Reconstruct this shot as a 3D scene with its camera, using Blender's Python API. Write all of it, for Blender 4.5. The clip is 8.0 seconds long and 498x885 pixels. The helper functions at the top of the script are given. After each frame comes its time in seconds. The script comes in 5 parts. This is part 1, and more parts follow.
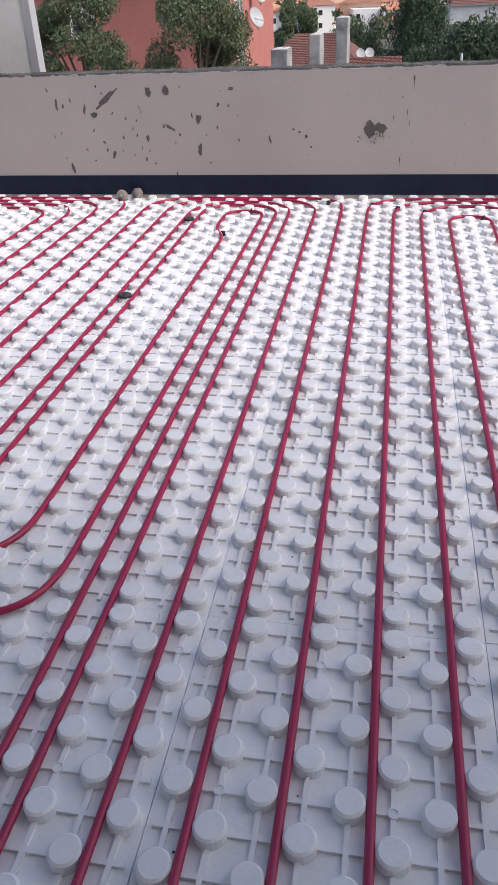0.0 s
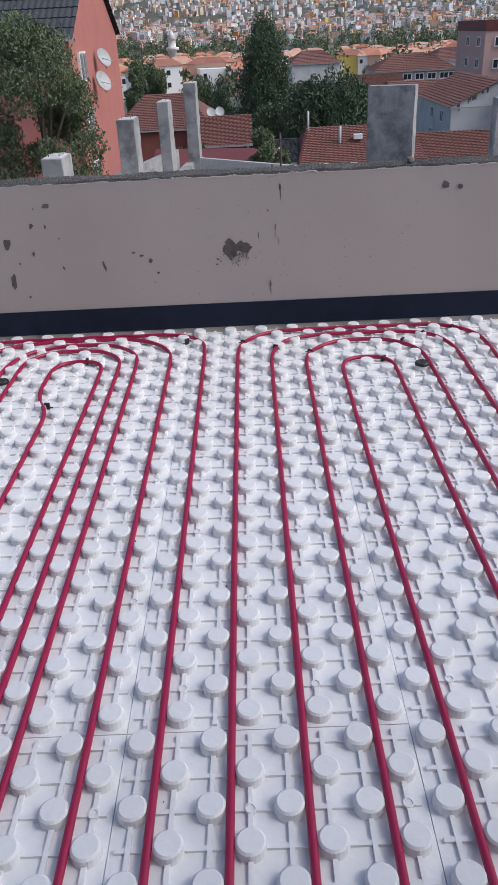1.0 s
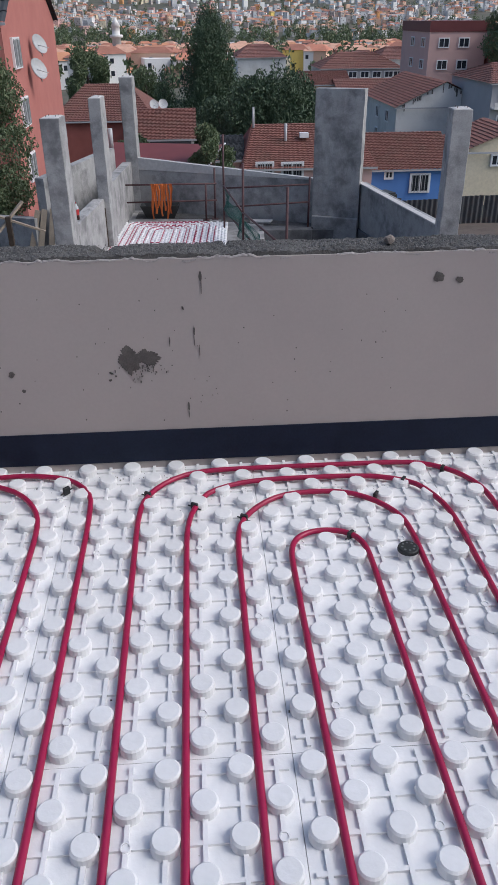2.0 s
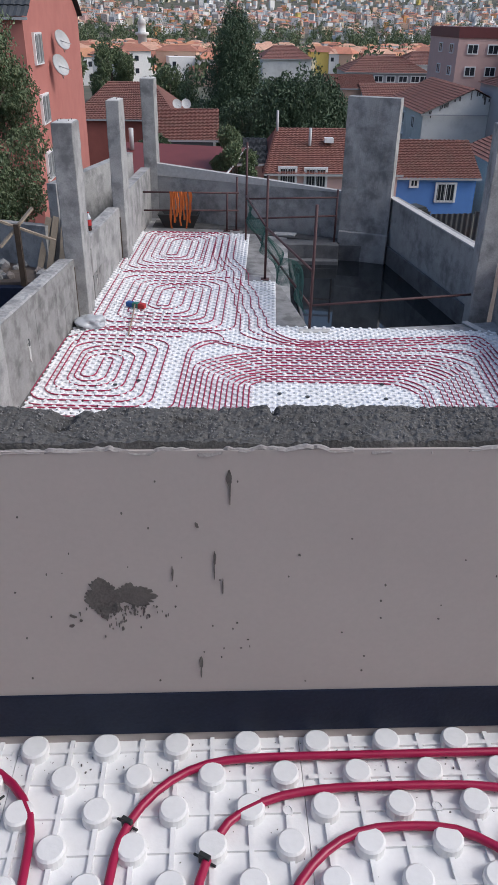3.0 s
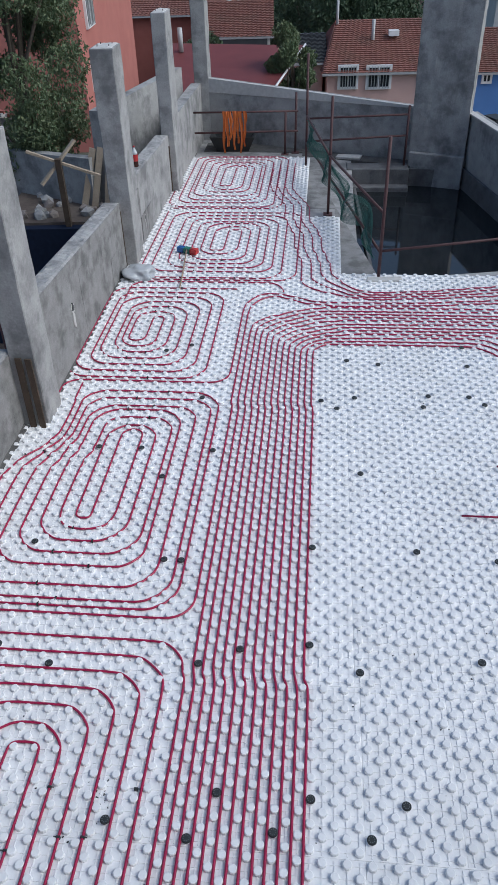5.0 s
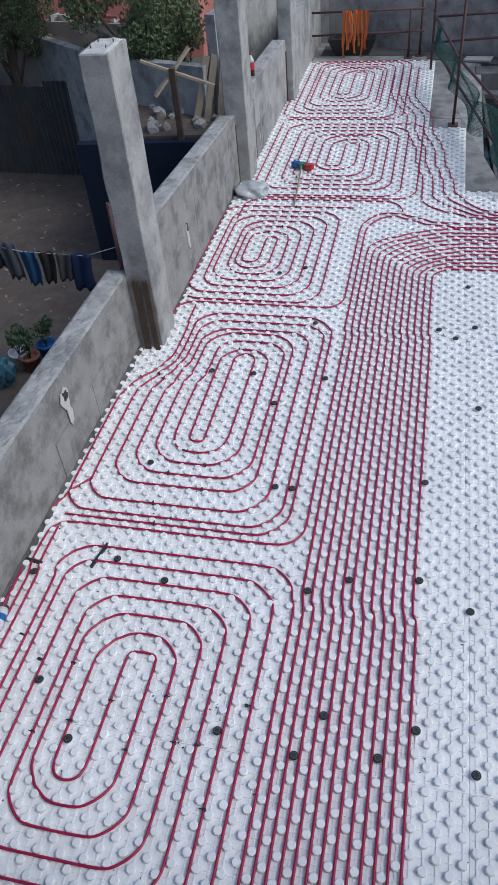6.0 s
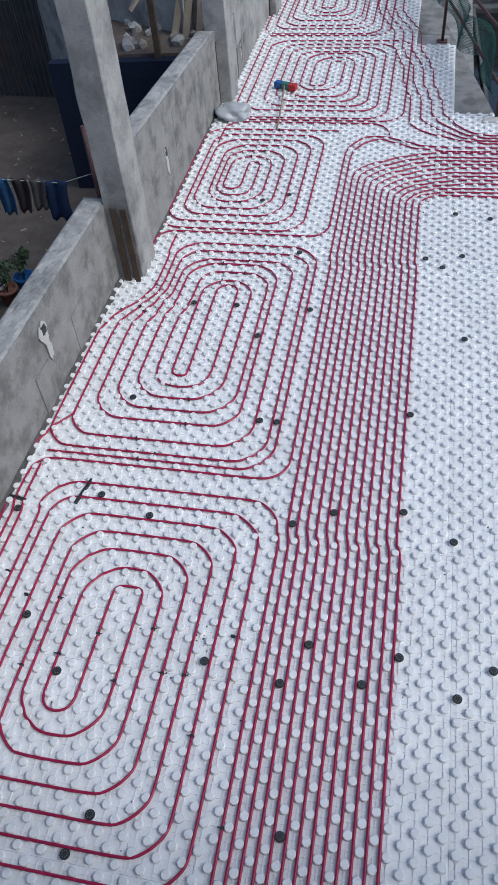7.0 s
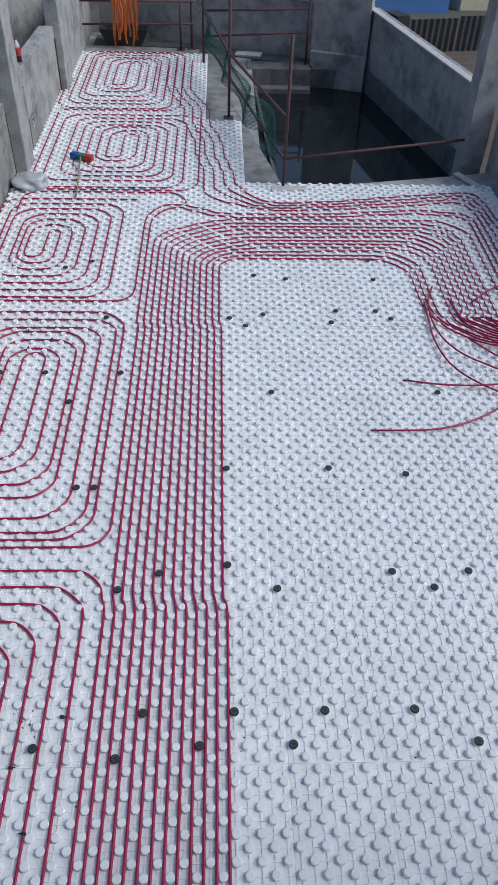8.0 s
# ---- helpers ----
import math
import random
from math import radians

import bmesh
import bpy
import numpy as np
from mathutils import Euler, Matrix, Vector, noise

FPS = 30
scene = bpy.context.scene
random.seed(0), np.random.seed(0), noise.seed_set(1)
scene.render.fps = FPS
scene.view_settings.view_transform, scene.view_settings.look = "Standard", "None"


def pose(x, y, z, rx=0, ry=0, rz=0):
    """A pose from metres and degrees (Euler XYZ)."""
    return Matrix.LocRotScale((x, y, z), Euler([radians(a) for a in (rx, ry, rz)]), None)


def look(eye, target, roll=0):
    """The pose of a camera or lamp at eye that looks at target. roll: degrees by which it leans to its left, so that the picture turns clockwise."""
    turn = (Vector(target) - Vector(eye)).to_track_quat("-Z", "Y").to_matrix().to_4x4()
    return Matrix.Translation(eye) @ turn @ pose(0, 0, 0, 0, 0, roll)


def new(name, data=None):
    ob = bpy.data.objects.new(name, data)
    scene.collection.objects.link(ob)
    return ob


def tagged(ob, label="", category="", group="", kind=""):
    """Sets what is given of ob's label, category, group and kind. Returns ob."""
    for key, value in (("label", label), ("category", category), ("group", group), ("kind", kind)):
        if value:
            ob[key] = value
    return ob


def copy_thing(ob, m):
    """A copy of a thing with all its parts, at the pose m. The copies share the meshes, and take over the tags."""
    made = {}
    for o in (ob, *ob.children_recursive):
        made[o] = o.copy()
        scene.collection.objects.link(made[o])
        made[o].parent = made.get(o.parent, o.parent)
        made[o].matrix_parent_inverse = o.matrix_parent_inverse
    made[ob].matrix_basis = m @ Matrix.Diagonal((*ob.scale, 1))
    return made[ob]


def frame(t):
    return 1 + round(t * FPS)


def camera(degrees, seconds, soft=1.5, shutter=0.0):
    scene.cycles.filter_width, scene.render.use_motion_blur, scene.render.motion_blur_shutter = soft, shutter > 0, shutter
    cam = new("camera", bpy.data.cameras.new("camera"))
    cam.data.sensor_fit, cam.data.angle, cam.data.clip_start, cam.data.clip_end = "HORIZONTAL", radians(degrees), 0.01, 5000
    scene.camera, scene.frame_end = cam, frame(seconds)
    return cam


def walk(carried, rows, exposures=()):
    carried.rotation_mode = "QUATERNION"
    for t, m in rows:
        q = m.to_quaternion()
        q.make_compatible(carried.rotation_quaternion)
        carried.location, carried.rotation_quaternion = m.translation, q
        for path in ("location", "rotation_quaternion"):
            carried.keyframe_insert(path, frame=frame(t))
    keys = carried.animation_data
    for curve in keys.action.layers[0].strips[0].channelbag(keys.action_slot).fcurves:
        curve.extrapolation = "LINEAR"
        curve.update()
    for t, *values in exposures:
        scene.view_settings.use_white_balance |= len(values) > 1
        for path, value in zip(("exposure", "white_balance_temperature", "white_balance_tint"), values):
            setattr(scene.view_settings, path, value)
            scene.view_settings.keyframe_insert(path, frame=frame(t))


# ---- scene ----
cam = camera(37.0, 8.0)
PATH = [
    (0, (0.084, -2.099, 1.214), (-0.25, -0.44, 0.148), -2.8),
    (0.5, (0.034, -1.464, 1.271), (-0.15, 0.259, 0.272), -2.5),
    (1, (0.05, -0.824, 1.304), (0.018, 0.924, 0.331), -3.0),
    (1.5, (0.184, -0.196, 1.344), (0.292, 1.537, 0.352), -1.6),
    (3, (0.166, 1.56, 1.369), (0.25, 3.295, 0.378), 1.0),
    (3.5, (0.14, 2.022, 1.394), (0.226, 3.753, 0.397), 1.1),
    (4, (0.157, 2.378, 1.421), (0.23, 4.102, 0.409), 1.8),
    (4.2, (0.148, 2.46, 1.44), (0.2, 4.171, 0.406), 1.1),
    (5.3, (0.062, 2.747, 1.647), (-0.064, 4.314, 0.411), -3.1),
    (5.5, (0.033, 2.767, 1.651), (-0.146, 4.316, 0.398), -4.1),
    (6, (-0.063, 2.768, 1.676), (-0.38, 4.21, 0.326), -6.1),
    (6.5, (-0.109, 2.795, 1.64), (-0.53, 4.103, 0.187), -8.7),
    (7, (-0.064, 2.814, 1.628), (-0.334, 4.135, 0.151), -6.1),
    (7.5, (0.001, 2.814, 1.634), (-0.031, 4.221, 0.214), -1.5),
    (8, (0.06, 2.802, 1.631), (0.238, 4.244, 0.257), 2.1),
]
walk(cam, [(t, look(eye, target, roll)) for t, eye, target, roll in PATH],
     exposures=[(0.0, 0.47, 6100, 12), (0.5, 0.24, 5850, 11), (1.0, 0.03, 5750, 10), (1.5, -0.06, 5650, 9), (3.0, 0.05, 5800, 9), (3.5, 0.07, 5700, 7), (4.2, -0.04, 5500, 5), (5.3, -0.22, 5450, 4), (6.0, -0.22, 5500, 5), (7.0, -0.21, 5500, 4), (8.0, -0.28, 5500, 4)])

# ---- light ----
world = bpy.data.worlds.new("sky")
scene.world = world
world.use_nodes = True
SUN_ELEV, SUN_TURN = 46.0, 106.0
wn = world.node_tree.nodes
sky = wn.new("ShaderNodeTexSky")
sky.sky_type = "NISHITA"
sky.sun_disc = False
sky.sun_elevation = radians(SUN_ELEV)
sky.sun_rotation = radians(SUN_TURN)
sky.air_density, sky.dust_density, sky.ozone_density = 1.0, 5.0, 1.0
world.node_tree.links.new(sky.outputs[0], wn["Background"].inputs[0])
wn["Background"].inputs[1].default_value = 0.15
sun = new("sun", bpy.data.lights.new("sun", "SUN"))
sun.data.energy, sun.data.angle, sun.data.color = 0.95, radians(20.0), (1.0, 0.95, 0.90)
# a veiled sun stands to the right of the camera's way
TO_SUN = Vector((math.sin(radians(SUN_TURN)) * math.cos(radians(SUN_ELEV)), math.cos(radians(SUN_TURN)) * math.cos(radians(SUN_ELEV)), math.sin(radians(SUN_ELEV))))
sun.matrix_world = look(TO_SUN * 60, (0, 0, 0))


# ---- materials ----
def material(name, color, rough=0.8, metal=0.0, var=0.15, scale=6.0, fine=60.0, bump=0.15, stain=None, stain_scale=1.5, stain_amount=0.5, spec=0.5, rand=0.0, hue_rand=0.0):
    """A surface with variation at two scales, optional stains and fine relief."""
    m = bpy.data.materials.new(name)
    m.use_nodes = True
    nt = m.node_tree
    n, l = nt.nodes, nt.links
    b = n["Principled BSDF"]
    b.inputs["Roughness"].default_value = rough
    b.inputs["Metallic"].default_value = metal
    b.inputs["Specular IOR Level"].default_value = spec
    tc = n.new("ShaderNodeTexCoord")
    geo = n.new("ShaderNodeNewGeometry")
    big = n.new("ShaderNodeTexNoise")
    big.inputs["Scale"].default_value = scale
    big.inputs["Detail"].default_value = 5
    l.new(geo.outputs["Position"], big.inputs["Vector"])
    small = n.new("ShaderNodeTexNoise")
    small.inputs["Scale"].default_value = fine
    small.inputs["Detail"].default_value = 3
    l.new(geo.outputs["Position"], small.inputs["Vector"])
    mix = n.new("ShaderNodeMix")
    mix.data_type = "FLOAT"
    mix.inputs[0].default_value = 0.4
    l.new(big.outputs["Fac"], mix.inputs[2])
    l.new(small.outputs["Fac"], mix.inputs[3])
    ramp = n.new("ShaderNodeMapRange")
    ramp.inputs[1].default_value, ramp.inputs[2].default_value = 0.25, 0.75
    ramp.inputs[3].default_value, ramp.inputs[4].default_value = 1 - var, 1 + var
    l.new(mix.outputs[0], ramp.inputs[0])
    val = ramp.outputs[0]
    if rand:
        oi = n.new("ShaderNodeObjectInfo")
        rr = n.new("ShaderNodeMapRange")
        rr.inputs[3].default_value, rr.inputs[4].default_value = 1 - rand, 1 + rand
        l.new(oi.outputs["Random"], rr.inputs[0])
        mu = n.new("ShaderNodeMath")
        mu.operation = "MULTIPLY"
        l.new(val, mu.inputs[0])
        l.new(rr.outputs[0], mu.inputs[1])
        val = mu.outputs[0]
    hsv = n.new("ShaderNodeHueSaturation")
    hsv.inputs["Color"].default_value = (*color, 1)
    l.new(val, hsv.inputs["Value"])
    if hue_rand:
        isl = n.new("ShaderNodeMapRange")
        isl.inputs[3].default_value, isl.inputs[4].default_value = 0.5 - hue_rand, 0.5 + hue_rand
        l.new(geo.outputs["Random Per Island"], isl.inputs[0])
        l.new(isl.outputs[0], hsv.inputs["Hue"])
    out = hsv.outputs[0]
    if stain:
        st = n.new("ShaderNodeTexNoise")
        st.inputs["Scale"].default_value = stain_scale
        st.inputs["Detail"].default_value = 8
        st.inputs["Roughness"].default_value = 0.65
        l.new(geo.outputs["Position"], st.inputs["Vector"])
        sr = n.new("ShaderNodeMapRange")
        sr.inputs[1].default_value, sr.inputs[2].default_value = 0.47, 0.64
        sr.inputs[3].default_value, sr.inputs[4].default_value = 0.0, stain_amount
        l.new(st.outputs["Fac"], sr.inputs[0])
        sm = n.new("ShaderNodeMix")
        sm.data_type = "RGBA"
        sm.inputs[7].default_value = (*stain, 1)
        l.new(sr.outputs[0], sm.inputs[0])
        l.new(out, sm.inputs[6])
        out = sm.outputs[2]
    l.new(out, b.inputs["Base Color"])
    if bump:
        bp = n.new("ShaderNodeBump")
        bp.inputs["Strength"].default_value = bump
        bp.inputs["Distance"].default_value = 0.01
        l.new(mix.outputs[0], bp.inputs["Height"])
        l.new(bp.outputs[0], b.inputs["Normal"])
    return m


M_FOAM = material("white foam", (0.81, 0.81, 0.81), 0.75, var=0.06, scale=14, fine=70, bump=0.22, stain=(0.58, 0.57, 0.55), stain_scale=3.5, stain_amount=0.25, rand=0.02)
M_PIPE = material("red plastic pipe", (0.33, 0.008, 0.058), 0.34, var=0.12, scale=4, fine=40, bump=0.0)
M_PLASTER = material("beige render", (0.44, 0.398, 0.376), 0.9, var=0.05, scale=1.6, fine=90, bump=0.06, stain=(0.36, 0.32, 0.31), stain_scale=1.1, stain_amount=0.3)
M_SCUFF = material("bare grey scuff", (0.115, 0.105, 0.098), 0.95, var=0.4, scale=40, fine=200, bump=0.5)
M_MEMBRANE = material("black bitumen strip", (0.012, 0.018, 0.038), 0.55, var=0.3, scale=12, fine=120, bump=0.2, spec=0.2)
M_CONCRETE = material("raw concrete", (0.345, 0.34, 0.33), 0.94, var=0.3, scale=4.0, fine=48, bump=0.55, stain=(0.15, 0.15, 0.15), stain_scale=2.1, stain_amount=0.85)
M_CONCRETE_D = material("dark weathered concrete", (0.10, 0.097, 0.093), 0.95, var=0.45, scale=9.0, fine=150, bump=1.0, stain=(0.05, 0.05, 0.05), stain_scale=3, stain_amount=0.7)
M_OLDWALL = material("old board-marked concrete", (0.255, 0.25, 0.243), 0.95, var=0.35, scale=5.0, fine=60, bump=0.8, stain=(0.11, 0.108, 0.104), stain_scale=3.2, stain_amount=0.8)
M_GRIT = material("grey grit", (0.20, 0.195, 0.19), 0.95, var=0.35, scale=30, fine=200, bump=0.2)
M_EDGE = material("crumbled render edge", (0.33, 0.31, 0.30), 0.95, var=0.4, scale=25, fine=160, bump=0.5)
M_CEMENT = material("light cement mortar", (0.50, 0.49, 0.47), 0.95, var=0.2, scale=14, fine=120, bump=0.5)
M_POOL = material("dark still water", (0.012, 0.015, 0.018), 0.05, var=0.3, scale=0.9, fine=6, bump=0.004, stain=(0.02, 0.022, 0.022), stain_scale=0.8, stain_amount=0.6)
M_STEEL = material("rusty maroon steel", (0.075, 0.035, 0.035), 0.7, var=0.35, scale=15, fine=150, bump=0.2)
M_SOIL = material("bare brown soil", (0.10, 0.078, 0.065), 0.97, var=0.4, scale=1.8, fine=22, bump=0.8, stain=(0.13, 0.11, 0.09), stain_scale=3.5, stain_amount=0.6)
M_LAND = material("scrubby ground", (0.085, 0.088, 0.06), 0.97, var=0.4, scale=0.05, fine=0.6, bump=0.0, stain=(0.16, 0.13, 0.10), stain_scale=0.03, stain_amount=0.7)
M_REDWALL = material("salmon red painted render", (0.43, 0.165, 0.135), 0.9, var=0.08, scale=1.2, fine=40, bump=0.15, stain=(0.36, 0.12, 0.10), stain_scale=0.7, stain_amount=0.4)
M_BRICKRED = material("dull red wall", (0.30, 0.10, 0.08), 0.9, var=0.15, scale=1.2, fine=30, bump=0.2)
M_TILE = material("clay roof tile", (0.19, 0.083, 0.065), 0.85, var=0.25, scale=2.0, fine=25, bump=0.2, stain=(0.14, 0.08, 0.06), stain_scale=1.0, stain_amount=0.6, rand=0.15)
M_WHITE = material("off-white painted render", (0.68, 0.67, 0.64), 0.9, var=0.08, scale=1.0, fine=30, bump=0.15, stain=(0.40, 0.39, 0.37), stain_scale=0.5, stain_amount=0.5)
M_BLUE = material("blue painted wall", (0.10, 0.22, 0.52), 0.85, var=0.1, scale=1.0, fine=30, bump=0.15)
M_PINK = material("pink painted render", (0.60, 0.40, 0.36), 0.9, var=0.08, scale=1.0, fine=30, bump=0.1)
M_GREYWALL = material("grey painted render", (0.40, 0.40, 0.41), 0.9, var=0.1, scale=0.8, fine=30, bump=0.1)
M_GLASS = material("dark window glass", (0.03, 0.035, 0.045), 0.08, var=0.1, scale=2, fine=10, bump=0.0)
M_FRAME = material("white window frame", (0.75, 0.75, 0.75), 0.5, var=0.05, scale=4, fine=40, bump=0.0)
M_ROOFDARK = material("dark slate roofing", (0.05, 0.055, 0.06), 0.8, var=0.2, scale=2, fine=30, bump=0.2)
M_LEAF = material("green leaves", (0.11, 0.145, 0.068), 0.6, var=0.35, scale=1.5, fine=9, bump=0.0, hue_rand=0.03)
M_LEAF_D = material("dark green leaves", (0.06, 0.095, 0.048), 0.65, var=0.35, scale=1.2, fine=8, bump=0.0, hue_rand=0.02)
M_BARK = material("grey brown bark", (0.10, 0.08, 0.06), 0.95, var=0.3, scale=9, fine=60, bump=0.5)
M_ORANGE = material("orange cloth", (0.60, 0.16, 0.035), 0.85, var=0.15, scale=12, fine=120, bump=0.3)
M_CAP = material("black plastic cap", (0.022, 0.025, 0.025), 0.55, var=0.2, scale=30, fine=200, bump=0.1)


# ---- helpers for shapes ----
def box(bm, x0, x1, y0, y1, z0, z1, m=None):
    vs = [bm.verts.new((x, y, z)) for x in (x0, x1) for y in (y0, y1) for z in (z0, z1)]
    if m is not None:
        for v in vs:
            v.co = m @ v.co
    for f in ((0, 1, 3, 2), (4, 6, 7, 5), (0, 4, 5, 1), (2, 3, 7, 6), (0, 2, 6, 4), (1, 5, 7, 3)):
        bm.faces.new([vs[i] for i in f])
    return vs


def prism(bm, pts, z0, z1):
    """An upright solid over the outline pts (anticlockwise)."""
    lo = [bm.verts.new((x, y, z0)) for x, y in pts]
    hi = [bm.verts.new((x, y, z1)) for x, y in pts]
    bm.faces.new(hi)
    bm.faces.new(lo[::-1])
    n = len(pts)
    for i in range(n):
        bm.faces.new((lo[i], lo[(i + 1) % n], hi[(i + 1) % n], hi[i]))


def disc(bm, c, r, z0, z1, seg=14, bevel=0.0):
    """A round post with an eased rim."""
    cx, cy = c
    rings = [(r * 1.03, z0), (r, z1 - bevel), (r - bevel, z1)] if bevel else [(r, z0), (r, z1)]
    loops = [[bm.verts.new((cx + q * math.cos(2 * math.pi * i / seg), cy + q * math.sin(2 * math.pi * i / seg), z)) for i in range(seg)] for q, z in rings]
    for a, b in zip(loops, loops[1:]):
        for i in range(seg):
            bm.faces.new((a[i], a[(i + 1) % seg], b[(i + 1) % seg], b[i]))
    bm.faces.new(loops[-1])


def tube(bm, pts, r, seg=8, caps=True):
    """A round pipe along a line of points."""
    pts = [Vector(p) for p in pts]
    loops = []
    for i, p in enumerate(pts):
        d = (pts[min(i + 1, len(pts) - 1)] - pts[max(i - 1, 0)]).normalized()
        side = d.cross(Vector((0, 0, 1)))
        if side.length < 1e-4:
            side = Vector((1, 0, 0))
        side.normalize()
        up = side.cross(d)
        loops.append([bm.verts.new(p + r * (math.cos(2 * math.pi * k / seg) * side + math.sin(2 * math.pi * k / seg) * up)) for k in range(seg)])
    for a, b in zip(loops, loops[1:]):
        for k in range(seg):
            f = bm.faces.new((a[k], a[(k + 1) % seg], b[(k + 1) % seg], b[k]))
            f.smooth = True
    if caps:
        bm.faces.new(loops[0][::-1])
        bm.faces.new(loops[-1])


def rounded(pts, r, steps=6):
    """A flat line with its corners rounded off."""
    out = [Vector(pts[0])]
    for a, b, c in zip(pts, pts[1:], pts[2:]):
        a, b, c = Vector(a), Vector(b), Vector(c)
        d0, d1 = a - b, c - b
        if d0.length < 1e-4 or d1.length < 1e-4:
            continue
        cut = min(r, d0.length * 0.5, d1.length * 0.5)
        p, q = b + d0.normalized() * cut, b + d1.normalized() * cut
        for i in range(steps + 1):
            t = i / steps
            out.append(p * (1 - t) ** 2 + b * 2 * t * (1 - t) + q * t * t)
    out.append(Vector(pts[-1]))
    return out


def finish(bm, name, mat, smooth=False):
    bmesh.ops.recalc_face_normals(bm, faces=bm.faces)
    me = bpy.data.meshes.new(name)
    if smooth:
        for f in bm.faces:
            f.smooth = True
    bm.to_mesh(me)
    bm.free()
    me.materials.append(mat)
    return me


def part(name, bm, mat, parent=None, label="", smooth=False):
    ob = new(name, finish(bm, name, mat, smooth))
    if parent is not None:
        ob.parent = parent
    if label:
        tagged(ob, label)
    return ob


def thing(name, label, category, group="", kind="", m=None):
    ob = new(name)
    ob.empty_display_size = 0.1
    if m is not None:
        ob.matrix_world = m
    return tagged(ob, label, category, group, kind)


def solid(name, bm, mat, label="", category="", kind="", m=None, group="", smooth=False):
    ob = new(name, finish(bm, name, mat, smooth))
    if m is not None:
        ob.matrix_world = m
    return tagged(ob, label, category, group, kind)


# ---- the plan ----
LOW_Z = -3.05
LOW = pose(0.315, 5.129, LOW_Z, 0, 0, -3.9)  # frame of the lower terrace: u across, v along
WALL_Y0, WALL_Y1, WALL_TOP = 2.652, 2.802, 0.735
SHADE_SLAB_Y = -1.15  # front edge of the unseen slab added to shade the upper floor
VH0, VHP = 5.8875, 0.093  # first run of the cross passage and its step
P = 0.075  # pitch of the studs
STUD_R, STUD_H = 0.0290, 0.0255


# ---- upper floor, parapet ----
bm = bmesh.new()
box(bm, -9, 9, -6, 2.652, -0.30, -0.035)
solid("floor_upper", bm, M_CONCRETE, "raw concrete slab under the foam panels", "floor", "structure")
bm = bmesh.new()
box(bm, -9, 9, WALL_Y0, WALL_Y1, -0.035, WALL_TOP - 0.06)
box(bm, -9, 9, WALL_Y0, WALL_Y0 + 0.006, WALL_TOP - 0.06, WALL_TOP - 0.005)
solid("wall_parapet", bm, M_PLASTER, "beige rendered parapet wall with scuffs and drips", "wall", "structure")
bm = bmesh.new()
box(bm, -9, 9, WALL_Y0 - 0.004, WALL_Y0, 0.028, 0.148)
solid("baseboard", bm, M_MEMBRANE, "black bitumen strip along the foot of the parapet", "baseboard", "structure")

# ---- lower slab and walls ----
bm = bmesh.new()
prism(bm, [(-3.6, -2.6), (6.0, -2.6), (6.0, 8.0), (0.55, 8.0), (0.55, 14.4), (-0.3, 15.0), (-3.3, 16.0)], -0.3, -0.035)
solid("floor_lower", bm, M_CONCRETE, "raw concrete slab of the lower terrace", "floor", "structure", LOW)


def wall_line(bm, a, b, thick, z0, za, zb):
    """A wall from a to b (plan points), its top running from za to zb; it lies to the right of the line."""
    a, b = Vector(a), Vector(b)
    d = (b - a).normalized()
    n = Vector((d.y, -d.x)) * thick
    lo = [bm.verts.new((p.x, p.y, z0)) for p in (a, b, b + n, a + n)]
    hi = [bm.verts.new((p.x, p.y, z)) for p, z in ((a, za), (b, zb), (b + n, zb), (a + n, za))]
    bm.faces.new(hi)
    bm.faces.new(lo[::-1])
    for i in range(4):
        bm.faces.new((lo[i], lo[(i + 1) % 4], hi[(i + 1) % 4], hi[i]))


def low_wall(name, a, b, thick, z0, za, zb, mat, label):
    bm = bmesh.new()
    wall_line(bm, a, b, thick, z0, za, zb)
    return solid(name, bm, mat, label, "wall", "structure", LOW)


# retaining walls of the lower terrace, with pillars between the stretches
low_wall("wall_west_1", (-3.46, 4.10), (-3.50, -3.0), -0.25, -3.0, 0.88, 1.02, M_OLDWALL, "low grey concrete boundary wall with rough top")
low_wall("wall_west_2", (-3.27, 8.30), (-3.27, 4.44), -0.24, -3.0, 0.98, 1.24, M_OLDWALL, "low grey concrete boundary wall")
low_wall("wall_west_3", (-3.16, 11.80), (-3.20, 8.76), -0.24, -3.0, 1.04, 1.12, M_CONCRETE, "low pale concrete boundary wall")
low_wall("wall_west_4", (-3.06, 15.60), (-3.08, 12.36), -0.22, -3.0, 1.19, 1.24, M_CONCRETE, "low concrete boundary wall")
low_wall("wall_back", (1.80, 13.98), (-2.75, 15.66), 0.2, -3.0, 1.02, 1.28, M_CONCRETE, "grey concrete wall across the end of the terrace")
low_wall("wall_east", (2.77, 13.62), (3.75, 9.2), -0.22, -3.0, 1.0, 1.0, M_CONCRETE, "grey concrete wall beside the pit with a white top edge")
bm = bmesh.new()
box(bm, -9, 9, 0, 0.15, -3.2, -0.035)
solid("wall_house", bm, M_PLASTER, "rendered house wall below the parapet", "wall", "structure", pose(0, WALL_Y0, 0))


